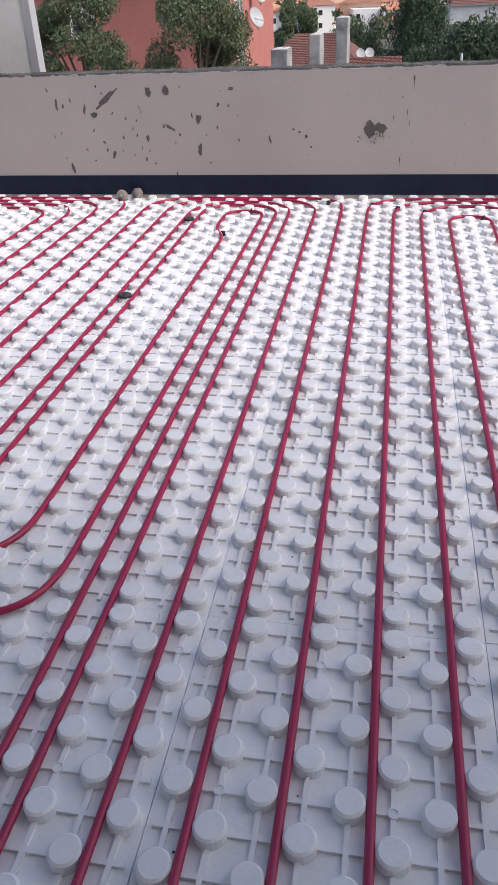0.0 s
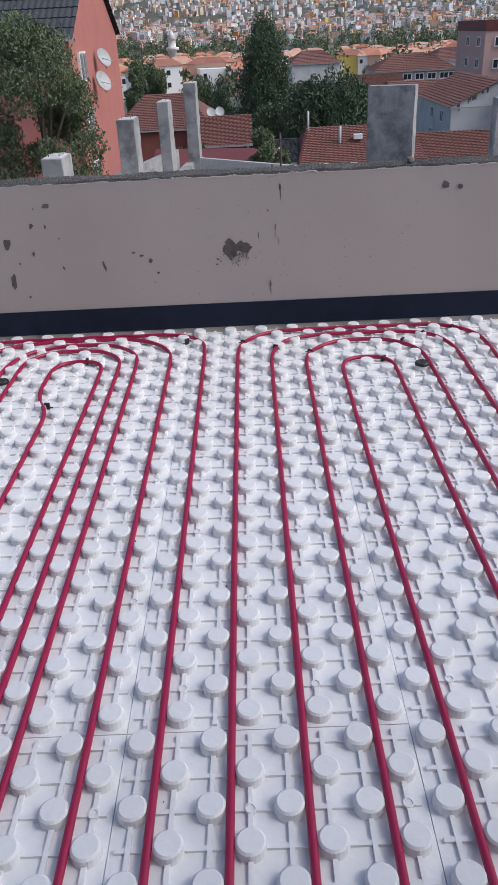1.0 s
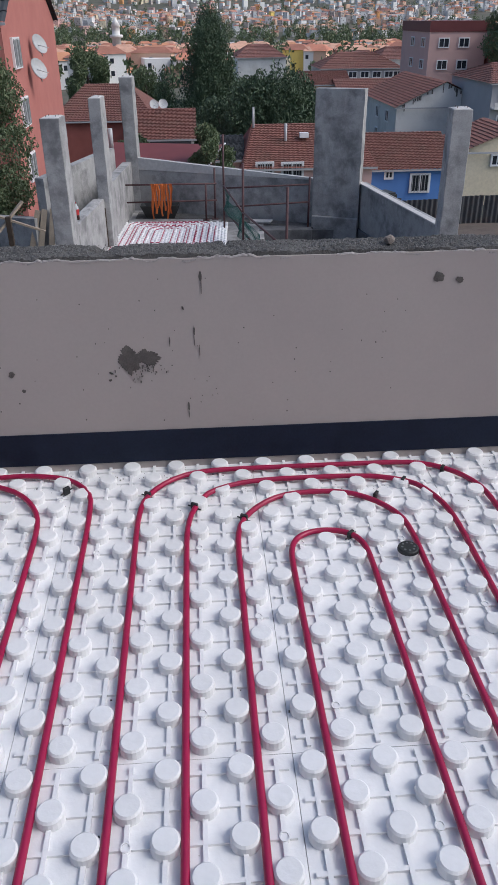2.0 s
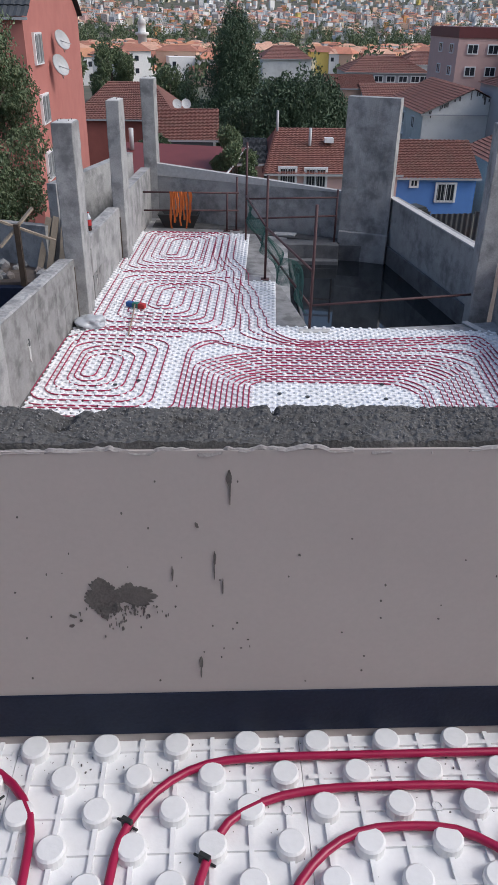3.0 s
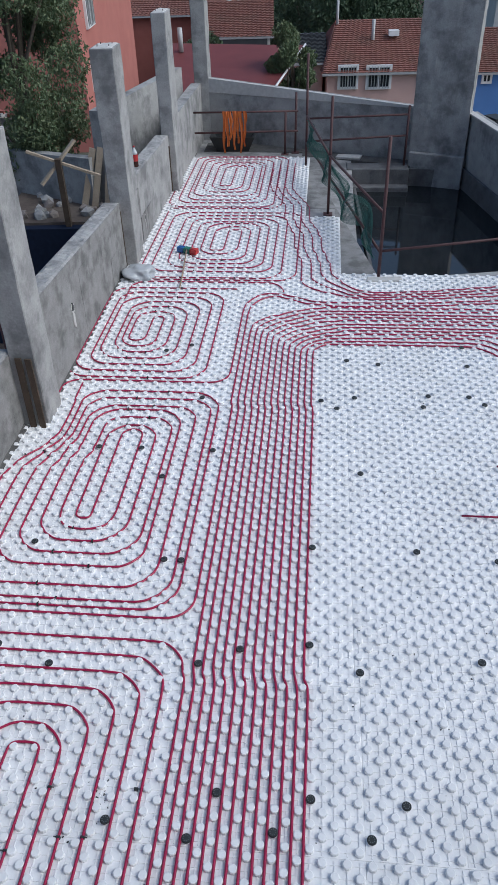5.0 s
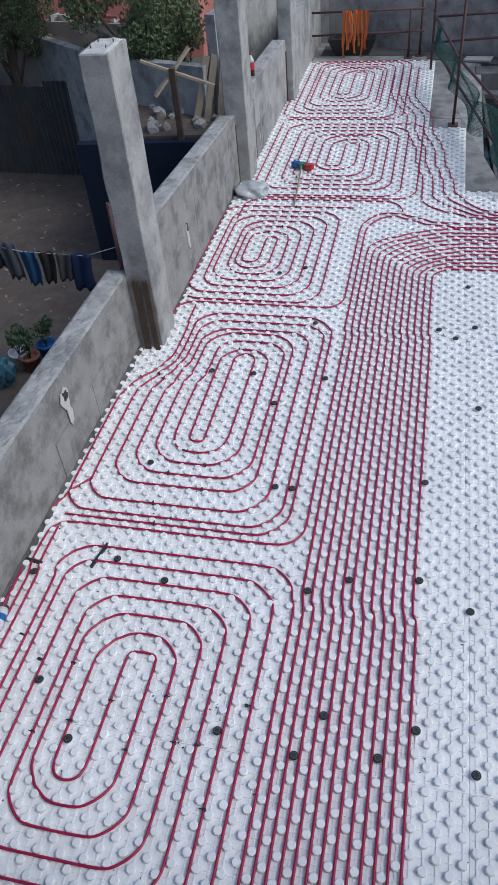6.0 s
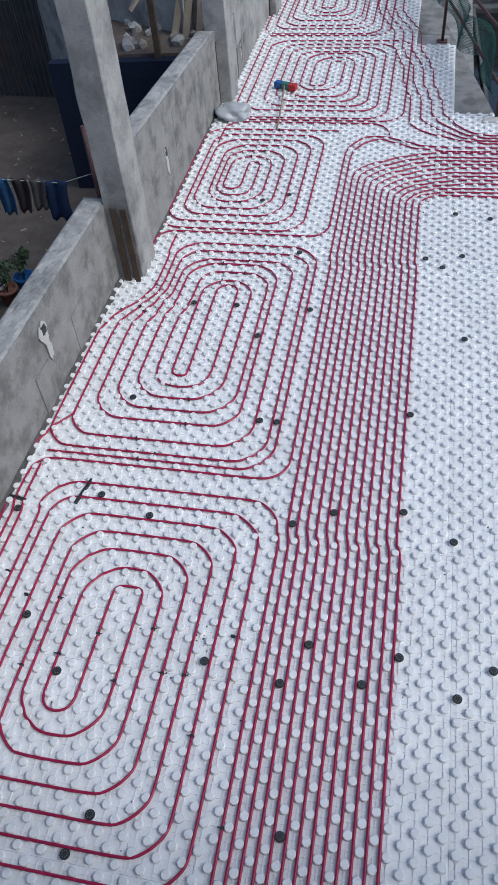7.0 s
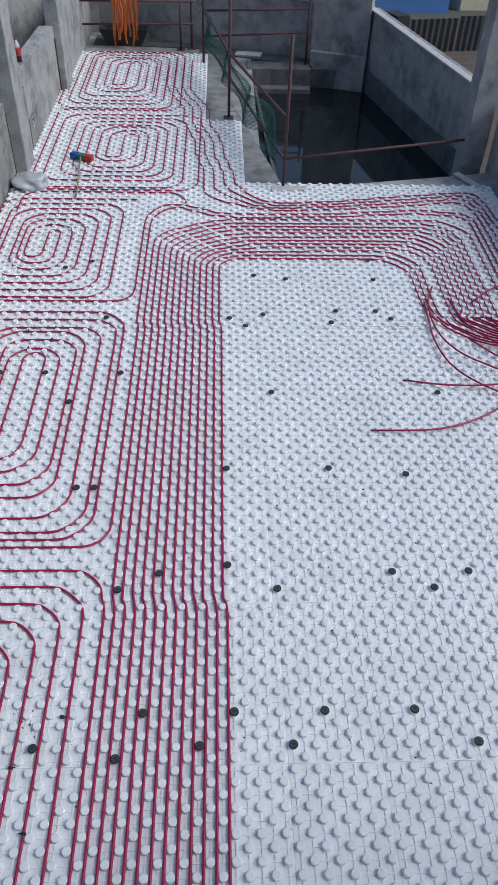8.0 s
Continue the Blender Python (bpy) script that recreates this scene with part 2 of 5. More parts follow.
def weathered(bm, amount, cuts=34):
    """Long straight edges broken up by dents and lumps."""
    long_edges = [e for e in bm.edges if e.calc_length() > 1.0]
    bmesh.ops.subdivide_edges(bm, edges=long_edges, cuts=cuts, use_grid_fill=True)
    for v in bm.verts:
        c = v.co
        v.co = c + amount * Vector((noise.noise(c * 3.1), noise.noise(c * 3.1 + Vector((7, 0, 0))), 0)) + 0.6 * amount * Vector((noise.noise(c * 13), noise.noise(c * 13 + Vector((0, 5, 0))), 0))


def pillar(u0, u1, v0, v1, top, z0=-0.05, lean=0.0):
    th = thing("concrete_pillar", "tall unfinished grey concrete pillar with patchy cement faces", "pillar", "pillars along the terrace", m=LOW)
    bm = bmesh.new()
    box(bm, u0, u1, v0, v1, z0, top)
    bmesh.ops.bevel(bm, geom=bm.edges[:], offset=0.010, segments=1, affect="EDGES")
    weathered(bm, 0.012)
    part("shaft", bm, M_CONCRETE, th)
    return th


pillar(-3.22, -2.94, 3.98, 4.44, 3.0, -3.0)
pillar(-3.18, -2.86, 8.30, 8.76, 3.02, -3.0)
pillar(-3.05, -2.80, 11.80, 12.36, 3.02, -3.0)
pillar(-2.98, -2.66, 15.60, 16.1, 3.16, -3.0)
pillar(3.62, 3.95, 8.80, 9.20, 3.05, -3.0)
th = thing("concrete_column", "broad grey concrete wall column standing beside the pit", "pillar", m=LOW @ pose(1.72, 13.70, 0, 0, 0, -20))
bm = bmesh.new()
box(bm, 0, 1.12, 0, 0.3, -3.0, 3.02)
weathered(bm, 0.012)
part("shaft", bm, M_CONCRETE, th)

# flooded pit beside the walkway
bm = bmesh.new()
prism(bm, [(0.3, 7.7), (4.0, 7.7), (4.0, 9.2), (3.1, 13.6), (0.0, 14.3), (-0.2, 11.4)], -0.9, -0.40)
solid("water_pit", bm, M_POOL, "dark still water standing in the flooded pit", "water", "structure", LOW)
bm = bmesh.new()
prism(bm, [(0.2, 7.9), (0.86, 7.9), (0.14, 11.4), (0.0, 14.4), (-0.6, 14.4), (-0.6, 11.0), (0.2, 11.0)], -0.5, -0.03)
solid("floor_ledge", bm, M_OLDWALL, "bare concrete ledge along the pit", "floor", "structure", LOW)
bm = bmesh.new()
prism(bm, [(0.86, 7.75), (4.05, 7.75), (4.05, 8.62), (3.47, 8.47), (0.92, 7.96)], -0.5, -0.028)
solid("floor_edge", bm, M_CONCRETE, "dusty concrete edge before the flooded pit", "floor", "structure", LOW)


# ---- foam panels ----
def ring_mark(bm, x, y, r, z, seg=12):
    """The raised round mark of a mould pin."""
    prof = ((r, 0.0), (r, z), (r * 0.72, z), (r * 0.62, 0.002))
    loops = [[bm.verts.new((x + q * math.cos(2 * math.pi * i / seg), y + q * math.sin(2 * math.pi * i / seg), h)) for i in range(seg)] for q, h in prof]
    for a, b in zip(loops, loops[1:]):
        for i in range(seg):
            bm.faces.new((a[i], a[(i + 1) % seg], b[(i + 1) % seg], b[i]))
    bm.faces.new(loops[-1])


def panel_mesh(name, parity, ni=8, nj=16, seg=14, rib=1.0):
    """One moulded sheet: a thin slab with studs at every other crossing of a grid of raised ribs."""
    bm = bmesh.new()
    w, h = ni * P, nj * P
    box(bm, 0.0007, w - 0.0007, 0.0007, h - 0.0007, -0.034, 0.0)
    for i in range(ni):
        x = (i + 0.5) * P
        box(bm, x - 0.0048 * rib, x + 0.0048 * rib, 0.012, h - 0.012, -0.001, 0.0075 * rib)
    for j in range(nj):
        y = (j + 0.5) * P
        box(bm, 0.012, w - 0.012, y - 0.0048 * rib, y + 0.0048 * rib, -0.001, 0.0068 * rib)
    for i in range(ni):
        for j in range(nj):
            if (i + j) % 2 == parity:
                disc(bm, ((i + 0.5) * P, (j + 0.5) * P), STUD_R * (1 + 0.03 * noise.noise((i * 3.1, j * 2.7, 1))), 0.0, STUD_H + 0.0012 * noise.noise((i * 1.9, j * 1.3, 5)), seg, 0.0045)
            elif rib > 0.9 and i % 4 == (1, 3)[(j // 4) % 2] and j % 4 in (1, 2):
                ring_mark(bm, (i + 0.5) * P, (j + 0.5) * P, 0.011, 0.0095)
    return finish(bm, name, M_FOAM)


def lay_gap(v):
    """The open joint where two fields of sheets meet."""
    return 0.006 if v > 4.4 else 0.0


UP_MESH = [panel_mesh("studded_panel", k, seg=20) for k in (0, 1)]
LOW_MESH = [panel_mesh("studded_panel", k, seg=10, rib=0.6) for k in (0, 1)]


def lay(parent, meshes, u0, v0, nu, nv, keep, parity0=0, flip_below=None, offset=None):
    for a in range(nu):
        for b in range(nv):
            u, v = u0 + a * 8 * P, v0 + b * 16 * P
            if keep(u + 4 * P, v + 8 * P):
                par = parity0 if flip_below is None or v > flip_below else 1 - parity0
                ob = new("foam_panel", meshes[par])
                ob.parent = parent
                ob.location = (u + (offset(v + 0.1) if offset else 0), v + lay_gap(v), random.uniform(-0.001, 0.001))


UP = thing("panel_floor_upper", "white foam floor heating panels with round studs on the upper floor", "floor", kind="structure")
lay(UP, UP_MESH, 0.3375 - 0.6 * 8, -0.9375 - 1.2 * 2, 14, 5, lambda u, v: True, 1, -1.0)
def low_keep(u, v):
    if u < -3.3 or u > 4.0 or v > 14.5:
        return False
    return v < 7.9 or u < (0.1 if v < 11.0 else -0.3)


LO = thing("panel_floor_lower", "white foam floor heating panels with round studs on the lower terrace", "floor", kind="structure", m=LOW)
lay(LO, LOW_MESH, 0.3375 - 0.6 * 6, 4.4625 - 1.2 * 6, 12, 16, low_keep, 1, None, lambda v: 0.0 if v < 0.86 else -0.035 if v < 4.46 else -0.06)

# ---- pipes ----
PIPE_R, PIPE_Z = 0.0098, 0.0172


def snap(x):
    """The nearest channel between two rows of studs."""
    return (math.floor(x / P) + 0.5) * P


def slip(v):
    """How far the sheets beyond v were laid to the side."""
    return 0.0 if v < 0.86 else -0.035 if v < 4.46 else -0.06


def snapped(pts, ride=False):
    """The line moved into the channels, stepping aside where the sheets step aside."""
    out = []
    for x, y in pts:
        put = lambda v: snap(x) + slip(v) if ride else snap(x - slip(v)) + slip(v)
        q = (put(y), snap(y))
        if out and slip(out[-1][1]) != slip(q[1]):
            edges = [e for e in (0.86, 4.46) if min(out[-1][1], q[1]) + 0.4 < e <= max(out[-1][1], q[1]) - 0.4]
            sign = 1 if q[1] > out[-1][1] else -1
            for e in edges[::sign]:
                out += [(out[-1][0], e - 0.05 * sign), (put(e + 0.01 * sign), e + 0.05 * sign)]
        out.append(q)
    return out


def stud_near(x, y, low):
    """The stud whose middle lies nearest to a point of the panels."""
    if low:
        off, vo = slip(y), lay_gap(y)
        i, j, odd = (x - off) / P, (y - vo) / P, 0
    else:
        i, j, odd = (x - 0.3375) / P - 0.5, (y + 0.9375) / P - 0.5, 1 if y > -0.9375 else 0
    best = None
    for a in (math.floor(i), math.floor(i) + 1):
        for b in (math.floor(j), math.floor(j) + 1):
            if (a + b) % 2 == odd:
                q = math.hypot(a - i, b - j)
                if best is None or q < best[0]:
                    best = (q, a, b)
    _, a, b = best
    return (a * P + off, b * P + vo) if low else (0.3375 + (a + 0.5) * P, -0.9375 + (b + 0.5) * P)


def between_studs(line, low, rounds=3):
    """The pipe's line, eased aside wherever it would run through a stud."""
    pts = [line[0].copy()]
    for q in line[1:]:
        n = max(1, int((q - pts[-1]).length / 0.026))
        start = pts[-1].copy()
        pts += [start.lerp(q, (k + 1) / n) for k in range(n)]
    clear = STUD_R + PIPE_R - 0.0035
    for turn in range(rounds):
        for q in pts:
            if q.z > STUD_H + 0.01:
                continue
            sx, sy = stud_near(q.x, q.y, low)
            dx, dy = q.x - sx, q.y - sy
            r = math.hypot(dx, dy)
            if 1e-5 < r < clear:
                q.x, q.y = sx + dx * clear / r, sy + dy * clear / r
        for _ in range(2):
            old = [q.copy() for q in pts]
            for k in range(1, len(pts) - 1):
                pts[k] = old[k] * 0.5 + (old[k - 1] + old[k + 1]) * 0.25
    return pts


def channelled(pts):
    """The line moved into the channels of sheets laid without a step."""
    return [(snap(x + 0.03), snap(y)) for x, y in pts]


def eased_slip(v):
    """The side step of the sheets, taken by a pipe over a short way."""
    ease = lambda e: min(1.0, max(0.0, (v - e) / 0.16 + 0.5))
    return -0.035 * ease(0.86) - 0.025 * ease(4.46)


def pipe(name, pts, radius, label, group, m=None, seg=8, steps=6, ride=False):
    line = rounded([(*q[:2], q[2] if len(q) > 2 else PIPE_Z if m is not None else 0.0178) for q in pts], radius, steps)
    if ride:
        longer = [line[0]]
        for q in line[1:]:
            n = max(1, int((q - longer[-1]).length / 0.08))
            start = longer[-1]
            longer += [start.lerp(q, (k + 1) / n) for k in range(n)]
        line = [Vector((q.x + eased_slip(q.y), q.y, q.z)) for q in longer]
    bm = bmesh.new()
    tube(bm, between_studs(line, m is not None), PIPE_R if m is not None else 0.0088, seg)
    return solid(name, bm, M_PIPE, label, "heating pipe", m=m, group=group)


UPL = "red plastic heating pipe clipped between white studs"
for xl, xr, top, yl, yr in (
    (-0.0375, 1.0875, 2.59, -2.6, -2.6), (0.1125, 0.9375, 2.515, -2.6, -2.6), (0.2625, 0.7875, 2.43, -2.6, -2.6), (0.4125, 0.6375, 2.22, -2.6, -2.6),
    (1.2375, 2.55, 2.59, -2.6, -2.6), (1.3875, 2.40, 2.51, -2.6, -2.6), (1.5375, 2.25, 2.42, -2.6, -2.6), (1.6875, 2.1, 2.3, -2.6, -2.6),
    (-1.0125, -0.5625, 2.44, -0.7, -2.6), (-1.0875, -0.4875, 2.51, -0.55, -2.6), (-1.2375, -0.3375, 2.56, -0.4, -2.6), (-1.3875, -0.1875, 2.61, -0.25, -2.6),
    (-2.90, -1.5375, 2.60, -1.5, -1.0), (-2.75, -1.6875, 2.52, -1.5, -1.0), (-2.60, -1.8375, 2.44, -1.5, -1.0), (-2.45, -1.9875, 2.34, -1.5, -1.0)):
    pts = [(xl, yl), (xl, top), (xr, top), (xr, yr)]
    if yl > -1:
        pts = [(-3.2, yl - 0.05)] + pts
    pipe("heating_pipe", pts, 0.27 if xr - xl > 0.5 else 0.2, UPL, "pipes on the upper floor", steps=10, seg=10)
pipe("heating_pipe", [(-3.2, -0.95), (-0.7875, -0.87), (-0.7875, 1.80), (-0.8625, 1.95), (-0.8625, 2.31), (-0.6375, 2.31), (-0.6375, -1.03), (-3.2, -1.12)], 0.2, UPL, "pipes on the upper floor", steps=10, seg=10)

LOL = "red plastic heating pipe laid in a spiral on white studs"


def spiral(right, left, top, bot, n, jog=None, tail=0):
    """A pipe wound as a double spiral about an S in the middle; right, left, top, bot: start and step outwards."""
    r = lambda i: right[0] + right[1] * i
    l = lambda i: left[0] + left[1] * i
    t = lambda i: top[0] + top[1] * i
    b = lambda i: bot[0] + bot[1] * i

    def up(i, k):
        """The left leg i, up to the top k."""
        if jog is None or i < 1:
            return [(l(i), t(k))]
        d = jog[2] * i / 6
        return [(l(i), jog[0]), (l(i) + d, jog[1]), (l(i) + d, t(k))]

    one = [(r(0), t(0))]
    for i in range(0, n, 2):
        one += [(r(i), b(i + 1)), (l(i + 1), b(i + 1))] + up(i + 1, i + 2) + [(r(i + 2), t(i + 2))]
    two = [(l(0), t(1))]
    for i in range(1, n, 2):
        two += [(r(i), t(i)), (r(i), b(i + 1)), (l(i + 1), b(i + 1))] + up(i + 1, i + 2)
    m = 0.5 * (r(0) + l(0))
    lead = [] if tail == 0 else [(r(n), -2.4)] if tail == 1 else [(l(n) + 0.1, b(n) - 1.2 * P), (r(n), b(n) - 1.2 * P)]
    return channelled(lead + one[::-1] + [(m, t(0)), (m, b(0)), (l(0), b(0))] + two)


LOOPS = ((-1.89, 0.158, -2.33, -0.12, 0.25, 0.155, -0.72, -0.147, 6, None), (-1.86, 0.128, -2.26, -0.15, 3.90, 0.13, 2.52, -0.16, 6, (3.25, 3.7, 0.36)),
         (-2.07, 0.14, -2.43, -0.11, 6.55, 0.15, 5.85, -0.14, 6, None), (-1.36, 0.16, -1.76, -0.165, 9.80, 0.13, 8.88, -0.17, 6, None),
         (-1.59, 0.145, -2.05, -0.13, 13.35, 0.12, 12.10, -0.2, 6, None))
TIES = []
for tail, (r0, rs, l0, ls, t0, ts, b0, bs, n, jog) in zip((1, 2, 0, 2, 2), LOOPS):
    path = spiral((r0, rs), (l0, ls), (t0, ts), (b0, bs), n, jog, tail)
    pipe("heating_pipe", path, 0.30, LOL, "pipes on the lower terrace", LOW, 6, 8, ride=True)
    for (xa, ya), (xb, yb) in list(zip(path, path[1:]))[::2]:
        if math.hypot(xb - xa, yb - ya) > 0.5:
            f = 0.3 + 0.4 * abs(noise.noise((xa * 9, ya * 9, 2)))
            TIES.append((xa + (xb - xa) * f + slip(ya), ya + (yb - ya) * f, math.degrees(math.atan2(yb - ya, xb - xa))))

BUN = "red plastic heating pipe in a dense bundle"
for k in range(12):
    uk = -0.0375 - P * k
    vh, ur = VH0 + VHP * k, snap(2.22 + 0.085 * k)
    pts = [(uk, -2.4), (uk, 0.82), (uk - 0.035, 0.94), (uk - 0.035, 4.40), (uk - 0.06, 4.52), (uk - 0.06, vh - 0.06 * min(k, 5) - 0.02 * max(0, k - 5)), (uk + 0.50 + 0.02 * k, vh), (ur - 0.3, vh + 0.02), (ur, vh - 0.25), (ur, 5.0 - 0.05 * k), (ur + 0.10 - 0.03 * k, 4.50 + 0.02 * k), (2.80 + 0.045 * k, 4.00 + 0.03 * k, 0.05), (3.40 + 0.02 * k, 3.95 + 0.04 * k, 0.16 + 0.02 * k), (4.0, 4.05 + 0.05 * k, 0.40 + 0.02 * k)]
    pipe("heating_pipe", pts, 0.3, BUN, "pipes on the lower terrace", LOW, 6)
for k in range(2):
    w, x = 7.00 + 0.088 * k, -0.9375 - P * k
    run = (1.3875, 4.9125)[k]
    first = (-3.1125, -2.9625)[k]
    lead = snapped([(first, -2.3 if k < 1 else 4.6), (first, run), (x, run), (x, 6.85 + 0.05 * k)], True)
    pts = lead + [(x + 0.10, 7.22 + 0.08 * k), (x + 0.36, 7.26 + 0.09 * k), (-0.42 + 0.05 * k, 7.12 + 0.10 * k), (-0.05, w - 0.02), (0.4, w - 0.03), (1.3, w), (2.6, w + 0.15), (3.28 + P * k, w + 0.05), (3.30 + P * k, 6.2), (3.30 + P * k, 4.6), (3.45, 4.3, 0.10), (4.0, 4.35, 0.45)]
    pipe("heating_pipe", pts, 0.25, BUN, "pipes on the lower terrace", LOW, 6)
# pipes from the far loops, wavering down to the passage
for k in range(4):
    d = 0.14 * k
    pts = [(-0.62 - d, 13.6 - d), (-0.62 - d, 12.0), (-0.50 - d, 11.6), (-0.26 - d, 11.0), (-0.26 - d, 10.3), (-0.05 - d, 9.6), (-0.03 - d, 9.0), (0.10 - d, 8.5), (0.12 - d, 8.0 - d), (0.5, 7.41 - 0.075 * k), (1.3, 7.44 - 0.075 * k), (2.6, 7.68 - 0.10 * k), (3.58 - 0.08 * k, 7.84 - 0.1 * k), (3.70 - 0.08 * k, 6.9), (3.70 - 0.08 * k, 4.8), (3.70, 4.45, 0.10), (4.0, 4.4, 0.5)]
    pipe("heating_pipe", pts, 0.25, BUN, "pipes on the lower terrace", LOW, 6)
# runs that part the loops and join the bundle
for pts in ([(-2.75, 7.1), (-2.75, 7.72), (-0.6, 7.72), (-0.5, 7.4)], [(-3.1875, -2.3), (-3.1875, 1.6), (-3.0, 1.9)]):
    pipe("heating_pipe", channelled(pts), 0.25, LOL, "pipes on the lower terrace", LOW, 6, ride=True)
# cut ends lying loose over the bare panels
LOOSE = "loose cut end of red heating pipe"
for pts in ([(1.31, 2.73), (1.87, 2.72), (2.2, 2.79), (2.6, 3.0), (3.2, 3.6)], [(1.75, 3.48), (2.12, 3.39), (2.5, 3.36), (3.2, 3.45)], [(2.25, 4.9), (2.2, 4.1), (2.3, 3.62), (2.7, 3.2), (3.4, 2.9)],
            [(2.42, 5.25), (2.28, 4.9), (2.25, 4.33), (2.4, 3.9), (2.9, 3.5)], [(2.8, 4.9), (3.1, 5.2), (3.5, 5.35)], [(2.55, 5.0), (2.62, 4.4), (2.95, 4.0), (3.3, 3.8)], [(2.95, 4.6), (3.05, 4.1), (2.95, 3.6), (3.0, 3.2)], [(2.6, 4.2), (2.85, 3.8), (3.3, 3.55)]):
    line = rounded([(x, y, 0.034 + 0.05 * i / len(pts)) for i, (x, y) in enumerate(pts)], 0.5, 8)
    bm = bmesh.new()
    tube(bm, line, PIPE_R, 7)
    solid("heating_pipe", bm, M_PIPE, LOOSE, "heating pipe", group="loose pipe ends", m=LOW)


# ---- the house that the camera stands in: added unseen shell, and the wing wall ----
# back, sides, slab and upper storeys are never in view; they shape the light
bm = bmesh.new()
box(bm, -9, -5, -6.2, -6.0, -0.3, 2.7)
box(bm, 5, 9, -6.2, -6.0, -0.3, 2.7)
box(bm, -5, 5, -6.2, -6.0, 2.35, 2.7)
solid("wall_room_back", bm, M_WHITE, "unseen white back wall added behind the camera, opened wide for light", "wall", "structure")
for k, x in enumerate((-9.2, 9.0)):
    bm = bmesh.new()
    box(bm, x, x + 0.2, -6.2, -1.9, -0.3, 2.7)
    solid(f"wall_room_side_{k + 1}", bm, M_WHITE, "unseen white side wall added to hold off light", "wall", "structure")
bm = bmesh.new()
box(bm, -9.2, 9.2, -6.2, SHADE_SLAB_Y, 2.7, 3.0)
solid("ceiling", bm, M_WHITE, "unseen white slab added to shade the upper floor", "ceiling", "structure")
bm = bmesh.new()
box(bm, -9.2, 9.2, -10, -1.9, 3.0, 6.2)
solid("wall_house_upper", bm, M_PLASTER, "unseen rendered upper storeys added to block sun and sky", "wall", "structure")
bm = bmesh.new()
box(bm, -9.0, -2.245, 2.95, 3.03, -3.2, 2.6)
solid("wall_wing", bm, M_WHITE, "smooth white projecting wall beyond the parapet", "wall", "structure")
bm = bmesh.new()
box(bm, -2.245, -2.19, 2.945, 3.035, -3.2, 2.6)
solid("trim_wing", bm, M_GREYWALL, "grey corner trim of the white wall", "trim", "structure")

# rough broken top of the parapet
bm = bmesh.new()
nx, ny = 1150, 30
TOP_HOLES = ((0.269, 2.785, 0.006, 0.02, 0.02), (-0.108, 2.765, 0.016, 0.022, 0.03), (-0.115, 2.72, 0.012, 0.012, 0.025), (0.104, 2.748, 0.015, 0.008, 0.02), (-0.10, 2.80, 0.05, 0.012, 0.02))  # a crack and broken-out holes: middle, half widths, depth
grid = []
for i in range(nx + 1):
    row = []
    x = -2.6 + 5.2 * i / nx
    for j in range(ny + 1):
        f = j / ny
        front = WALL_Y0 + 0.004 + 0.003 * noise.noise((x * 6, 3.1, 0))
        back = WALL_Y1 - 0.004 + 0.006 * noise.noise((x * 5, 9.1, 0)) - (0.05 * max(0, noise.noise((x * 1.3 + 2, 0, 5)) - 0.25))
        y = front + (back - front) * f
        z = WALL_TOP + 0.006 + 0.005 * noise.noise((x * 7, y * 7, 1)) - 0.05 * max(0, noise.noise((x * 2.3 + 4, y * 5, 3)) - 0.42) + 0.004 * noise.noise((x * 45, y * 60, 2)) + 0.005 * noise.noise((x * 110, y * 110, 4)) - 0.012 * max(0, noise.noise((x * 16, y * 22, 8)) - 0.35)
        for cx, cy, rx, ry, deep in TOP_HOLES:
            wob = 0.006 * noise.noise((x * 30, y * 30, 6))
            z -= deep * math.exp(-(((x - cx + wob) / rx) ** 2 + ((y - cy + wob) / ry) ** 2))
        if j in (0, ny):
            z = WALL_TOP - 0.014
        row.append(bm.verts.new((x, y, z)))
    grid.append(row)
for i in range(nx):
    for j in range(ny):
        bm.faces.new((grid[i][j], grid[i + 1][j], grid[i + 1][j + 1], grid[i][j + 1]))
solid("trim_parapet_top", bm, M_CONCRETE_D, "dark rough broken concrete along the parapet top", "trim", "structure")
bm = bmesh.new()
rng = random.Random(5)
for i in range(5200):
    x, y = rng.uniform(-1.6, 2.2), rng.uniform(WALL_Y0 + 0.02, WALL_Y1 - 0.01)
    r = rng.choice((0.0008, 0.0010, 0.0013, 0.0017, 0.0024))
    bmesh.ops.create_icosphere(bm, subdivisions=1, radius=r, matrix=pose(x, y, WALL_TOP + 0.007 + 0.005 * noise.noise((x * 7, y * 7, 1)), rng.uniform(0, 90), 0, rng.uniform(0, 90)))
solid("gravel", bm, M_GRIT, "grey grit bedded in the parapet top", "gravel", "stuff")
